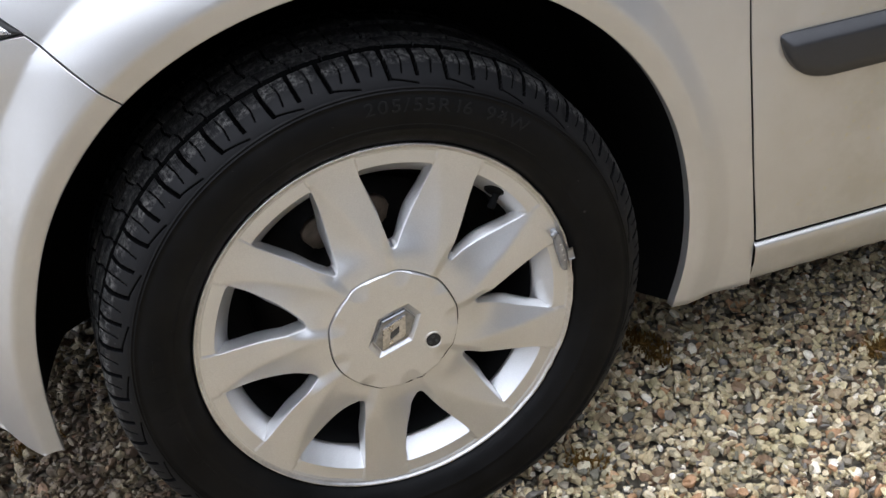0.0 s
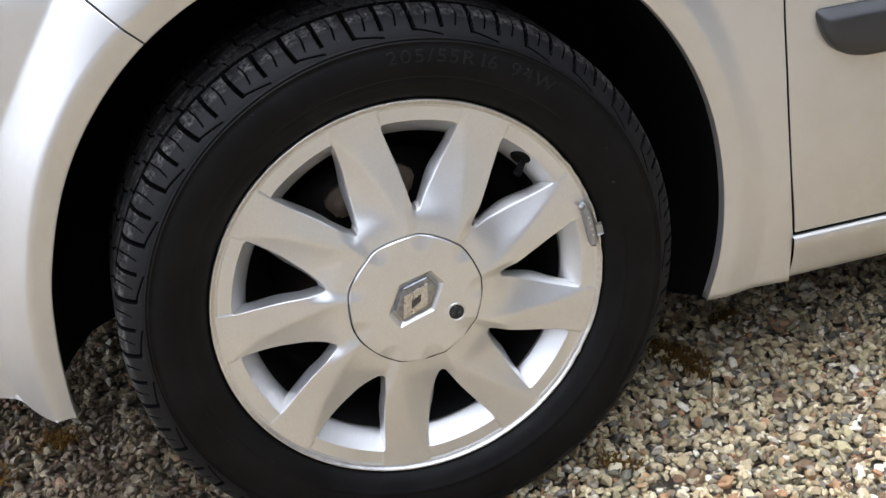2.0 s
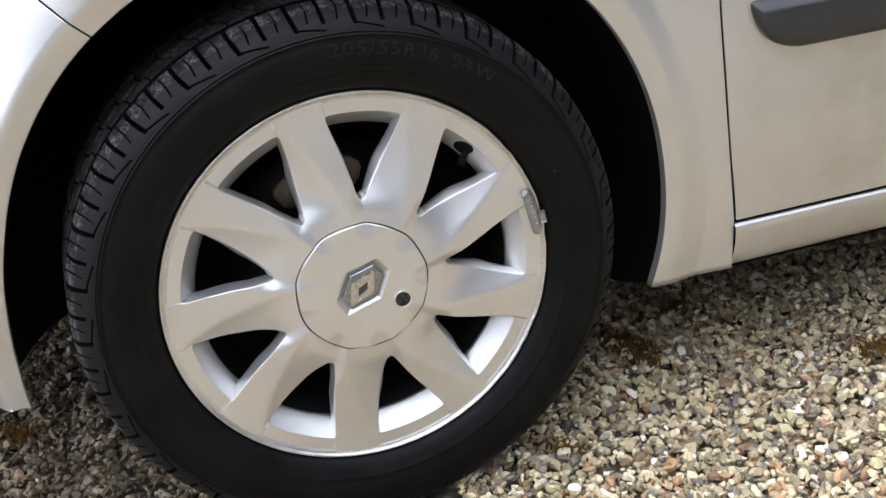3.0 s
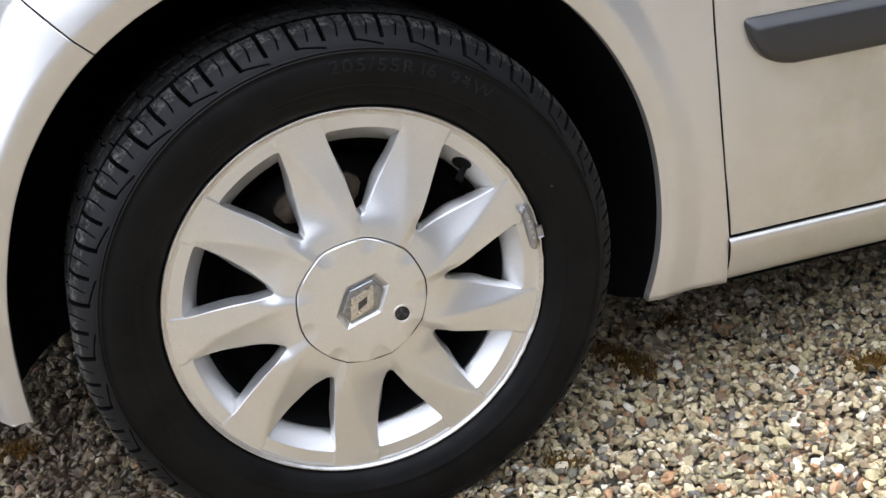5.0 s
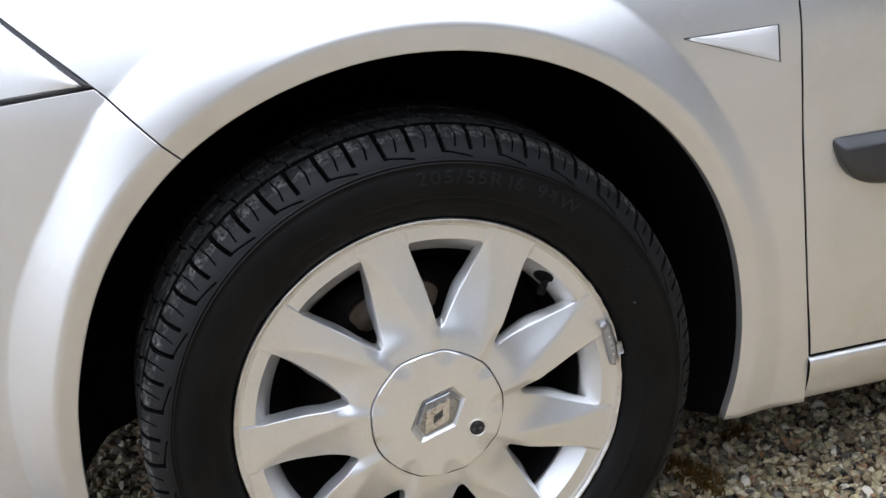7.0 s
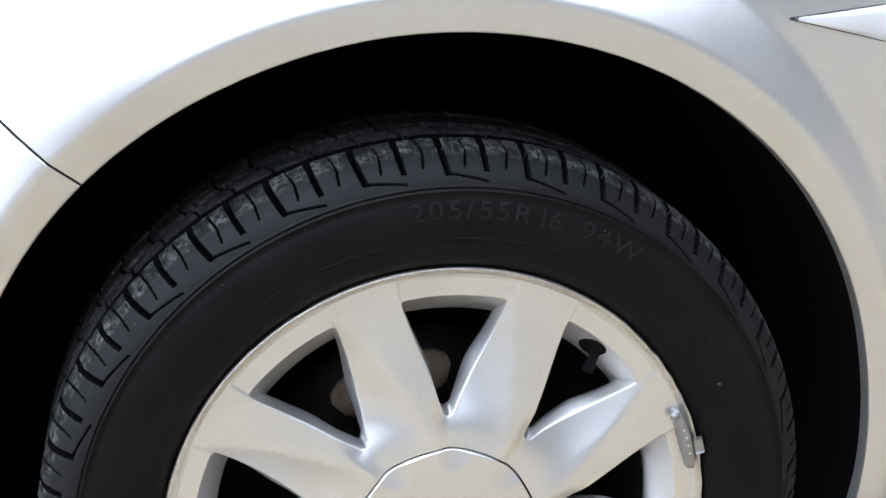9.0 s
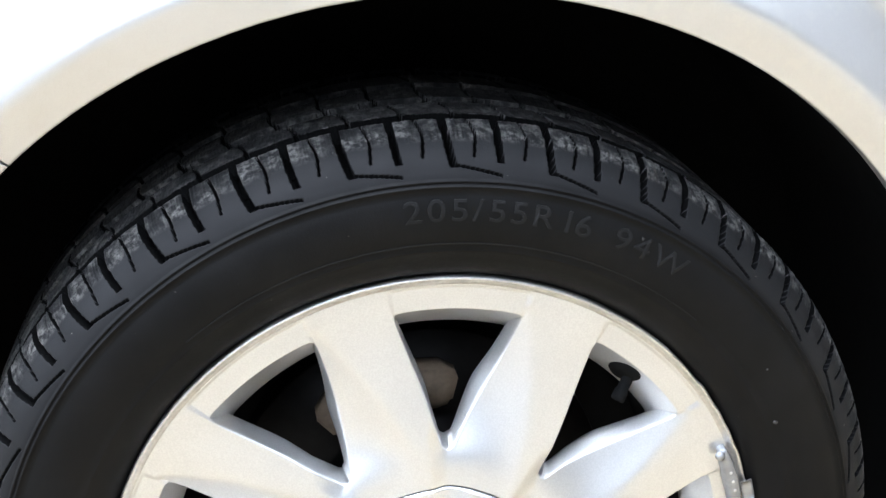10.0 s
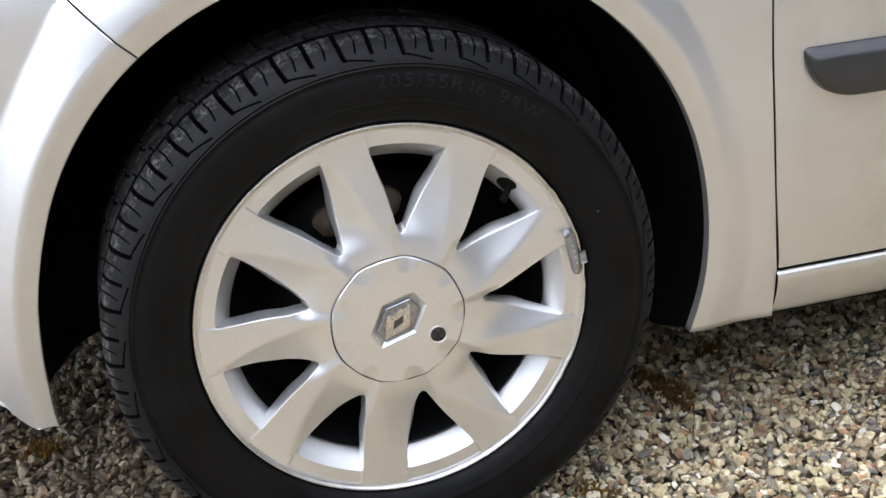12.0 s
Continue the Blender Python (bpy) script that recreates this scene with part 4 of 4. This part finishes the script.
for k in range(3):
    a = radians(90 + 120 * k)
    part("lock_lobe", ring_at(plug_at[0] + 0.0045 * math.cos(a), plug_at[1] + 0.0045 * math.sin(a), [(0.0, -0.0133), (0.0020, -0.0132), (0.0026, -0.0120)], 16), TRIM, wheel)

# valve on the rim's outer wall; a black disc stands for its recess's shade
def turned(profile, steps, start, toward, squash=1.0):
    """A lathe form whose axis runs from start towards a second point."""
    v, f = lathe(profile, steps)
    axis = (Vector(toward) - Vector(start)).normalized()
    m = Matrix.Translation(start) @ Vector((0, 1, 0)).rotation_difference(axis).to_matrix().to_4x4()
    return [tuple(m @ Vector((x, y, z * squash))) for x, y, z in v], f


def on_wheel(r, deg, y):
    return (r * math.cos(radians(deg)), y, r * math.sin(radians(deg)))


part("valve_recess_shade", turned([(0.0, -0.0016), (0.006, -0.0014), (0.0095, -0.0009), (0.0118, 0.0012)], 28, on_wheel(0.1885, 42.6, 0.0145), on_wheel(0.1985, 42.6, 0.0235), 0.95), LINER, wheel, "black disc for the shade of the valve's recess")
part("valve_stem", turned([(0.0040, 0.0), (0.0040, 0.010), (0.0047, 0.0102), (0.0047, 0.0165), (0.0040, 0.0180), (0.0, 0.0183)], 20, on_wheel(0.1880, 41.0, 0.0160), on_wheel(0.170, 39.6, 0.0100)), LINER, wheel, "black rubber valve with cap")


# balance weight clipped to the rim edge
def weight():
    bm = bmesh.new()
    rows = []
    for i in range(17):
        t = i / 16
        a = radians(18.6 - 15.2 * t)
        swell = math.sin(math.pi * min(1, max(0, 0.06 + 0.88 * t))) ** 0.35
        mid, wide, tall = 0.2115, 0.0052 * swell, 0.0052
        rows.append([bm.verts.new((r * math.cos(a), y, r * math.sin(a))) for r, y in ((mid - wide, 0.004), (mid - wide, 0.0005), (mid - wide * 0.6, 0.0005 - tall * swell), (mid + wide * 0.6, -0.0008 - tall * swell), (mid + wide, -0.0008), (mid + wide, 0.003))])
    for i in range(16):
        for p in range(5):
            bm.faces.new((rows[i][p], rows[i][p + 1], rows[i + 1][p + 1], rows[i + 1][p]))
    bm.faces.new(rows[0][::-1])
    bm.faces.new(rows[16])
    bmesh.ops.recalc_face_normals(bm, faces=bm.faces)
    return bm


part("balance_weight", weight(), LEAD, wheel, "dull grey clip-on balance weight")
part("weight_clip", arc_bar(0.2165, 0.2245, 6.6, 10.6, 0.0, 4), LEAD, wheel).location.y = 0.0052
part("weight_end", ring_at(0.2085 * math.cos(radians(17.6)), 0.2085 * math.sin(radians(17.6)), [(0.0, -0.0060), (0.0028, -0.0058), (0.0036, -0.0030)], 20), LEAD, wheel)
for k in range(4):
    a = radians(13.6 - 2.0 * k)
    part("scribed_mark", ring_at(0.2115 * math.cos(a), 0.2115 * math.sin(a), [(0.0, -0.0064), (0.0009, -0.0063), (0.0012, -0.0058)], 8), MACHINED, wheel)

# dried mud flecks on the sidewall
rng = np.random.default_rng(3)
for r, deg, size in ((0.250, 21.0, 0.0016), (0.2965, 41.6, 0.0012), (0.276, 58, 0.001), (0.262, 30, 0.0008)):
    a = radians(deg)
    bm = bmesh.new()
    bmesh.ops.create_icosphere(bm, subdivisions=2, radius=size)
    for v in bm.verts:
        v.co *= 1 + 0.4 * noise.noise(v.co * 500 + Vector((deg, 0, 0)))
        v.co.y *= 0.45
        v.co += Vector((r * math.cos(a), sidewall_depth(min(0.283, r)) if r < 0.284 else -0.003, r * math.sin(a)))
    part("mud_fleck", bm, MUD, wheel)

# ---- ground and gravel ----
bm = bmesh.new()
bmesh.ops.create_circle(bm, cap_ends=True, cap_tris=True, segments=96, radius=900)
ground = part("ground", bm, BED, None, "", smooth=False)
ground.location = (0, 0, -0.016)
tagged(ground, "gravel ground of cream, grey and rust pebbles", "ground", kind="structure")


def pebble_shape(seed, cuts=1):
    bm = bmesh.new()
    bmesh.ops.create_icosphere(bm, subdivisions=cuts + 1, radius=1.0)
    off = Vector((seed * 3.7, seed * 1.3, seed * 5.1))
    r = random.Random(seed)
    planes = [(Vector((r.gauss(0, 1), r.gauss(0, 1), r.gauss(0, 1))).normalized(), r.uniform(0.38, 0.80)) for _ in range(10)]
    for v in bm.verts:
        p = v.co.copy()
        for nrm, d in planes:
            over = p.dot(nrm) - d
            if over > 0:
                p -= nrm * over * 0.97
        p *= 1 + 0.16 * noise.noise(v.co * 1.6 + off)
        v.co = p
    bm.verts.ensure_lookup_table()
    out = np.array([v.co[:] for v in bm.verts]), np.array([[v.index for v in f.verts] for f in bm.faces])
    bm.free()
    return out


def in_footprint(x, y):
    return abs(x) < 0.085 and -0.03 < y < 0.2


def scatter(count, x0, x1, y0, y1, lo, hi, z0, z1, seed, shapes):
    g = np.random.default_rng(seed)
    verts, faces, base = [], [], 0
    done = 0
    while done < count:
        x, y = g.uniform(x0, x1), g.uniform(y0, y1)
        size = lo + (hi - lo) * g.uniform() ** 1.6
        if in_footprint(x, y):
            continue
        done += 1
        sv, sf = shapes[int(g.integers(len(shapes)))]
        scale = size * np.array([1.0, g.uniform(0.50, 0.95), g.uniform(0.36, 0.75)])
        e = Euler((g.normal(0, 0.55), g.normal(0, 0.55), g.uniform(0, 6.283))).to_matrix()
        pts = (sv * scale) @ np.array(e).T + [x, y, g.uniform(z0, z1)]
        verts.append(pts)
        faces.append(sf + base)
        base += len(sv)
    return np.concatenate(verts), np.concatenate(faces)


def stuff(name, geo, mat):
    me = bpy.data.meshes.new(name)
    v, f = geo
    me.vertices.add(len(v))
    me.vertices.foreach_set("co", v.astype(np.float32).ravel())
    me.loops.add(f.size)
    me.loops.foreach_set("vertex_index", f.astype(np.int32).ravel())
    me.polygons.add(len(f))
    me.polygons.foreach_set("loop_start", np.arange(0, f.size, 3, dtype=np.int32))
    me.polygons.foreach_set("use_smooth", np.zeros(len(f), dtype=bool))
    me.materials.append(mat)
    me.update(calc_edges=True)
    me.validate()
    return new(name, me)


coarse = [pebble_shape(s, 0) for s in range(1, 9)]
finer = [pebble_shape(s, 1) for s in range(1, 25)]
near_a = scatter(22500, 0.08, 1.12, -0.34, 0.72, 0.0042, 0.0112, -0.012, 0.005, 21, finer)
near_b = scatter(5200, -0.66, -0.20, 0.02, 0.62, 0.0042, 0.0112, -0.012, 0.005, 22, finer)
rest = [scatter(k, *area, 0.0065, 0.014, -0.012, 0.001, 23 + k, coarse) for k, area in ((6500, (-0.9, 1.2, -0.8, -0.33)), (3500, (-0.20, 0.10, -0.34, 0.8)), (7000, (1.12, 2.6, -0.6, 0.9)), (3000, (-0.9, 0.1, 0.6, 1.1)), (2500, (-1.0, -0.65, -0.35, 0.7)))]
# thinning out into the bed all round
far_g = np.random.default_rng(91)
for ring_r, count in ((1.7, 5000), (2.3, 5000), (3.0, 4500), (4.0, 4000)):
    cx, cy = far_g.normal(0, 0.25, 2)
    rest.append(scatter(count, 0.2 - ring_r + cx, 0.2 + ring_r + cx, cy - ring_r, cy + ring_r, 0.0085, 0.018, -0.014, 0.0, 400 + count + int(10 * ring_r), coarse))


def joined(pieces):
    vs, fs, base = [], [], 0
    for v, f in pieces:
        vs.append(v)
        fs.append(f + base)
        base += len(v)
    return np.concatenate(vs), np.concatenate(fs)


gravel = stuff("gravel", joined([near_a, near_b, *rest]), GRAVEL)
tagged(gravel, "loose cream, grey and rust gravel pebbles", "gravel", kind="stuff")

def moss(seed, spread_x, spread_y, count):
    """A clump of short mossy shoots: thin three-sided blades leaning every way."""
    g = np.random.default_rng(seed)
    verts, faces = [], []
    for _ in range(count):
        x, y = g.normal(0, spread_x), g.normal(0, spread_y)
        h, lean, a = g.uniform(0.003, 0.009), g.uniform(0.002, 0.010), g.uniform(0, 6.283)
        w = g.uniform(0.0010, 0.0022)
        k = len(verts)
        for q in range(3):
            b = a + q * 2.094
            verts.append((x + w * math.cos(b), y + w * math.sin(b), -0.002))
        for q in range(3):
            b = a + q * 2.094
            verts.append((x + lean * 0.4 * math.cos(a) + w * 0.8 * math.cos(b), y + lean * 0.4 * math.sin(a) + w * 0.8 * math.sin(b), h * 0.6))
        verts.append((x + lean * math.cos(a), y + lean * math.sin(a), h))
        for q in range(3):
            r = (q + 1) % 3
            faces += [(k + q, k + r, k + 3 + r, k + 3 + q), (k + 3 + q, k + 3 + r, k + 6)]
    return verts, faces


for k, (x, y, sx, sy, turn_z, count) in enumerate(((0.405, 0.235, 0.010, 0.024, 20, 300), (0.425, 0.185, 0.009, 0.014, -10, 170), (-0.440, 0.392, 0.014, 0.012, 0, 240), (0.705, 0.060, 0.018, 0.011, 0, 220), (0.235, 0.020, 0.009, 0.016, 40, 110), (-0.52, 0.33, 0.010, 0.010, 0, 120), (-0.56, 0.24, 0.016, 0.012, 30, 190), (0.52, 0.30, 0.012, 0.010, 0, 90))):
    clump = part("moss_clump", moss(500 + k, sx, sy, count), MOSS, None, "", smooth=False)
    clump.location = (x, y, 0.003)
    clump.rotation_euler.z = radians(turn_z)
    tagged(clump, "rusty brown moss growing between the gravel pebbles", "moss", group="moss clumps on the drive")

# the larger pebbles, each an object of its own, on shared meshes
shared = []
for s in range(40, 52):
    v, f = pebble_shape(s, 1)
    me = bpy.data.meshes.new("stone")
    me.from_pydata([tuple(p) for p in v], [], [tuple(int(q) for q in t) for t in f])
    me.materials.append(PEBBLE)
    shared.append(me)
g = np.random.default_rng(77)
made = 0
while made < 280:
    if made < 210:
        x, y = g.uniform(0.18, 0.95), g.uniform(-0.30, 0.28)
    else:
        x, y = g.uniform(-0.62, -0.25), g.uniform(0.10, 0.50)
    if in_footprint(x, y):
        continue
    size = g.uniform(0.0085, 0.0135)
    ob = new("stone", shared[made % len(shared)])
    ob.parent = ground
    ob.location = (x, y, 0.016 + g.uniform(-0.003, 0.005))
    ob.rotation_euler = (g.normal(0, 0.25), g.normal(0, 0.25), g.uniform(0, 6.28))
    ob.scale = (size, size * g.uniform(0.65, 0.95), size * g.uniform(0.45, 0.7))
    made += 1
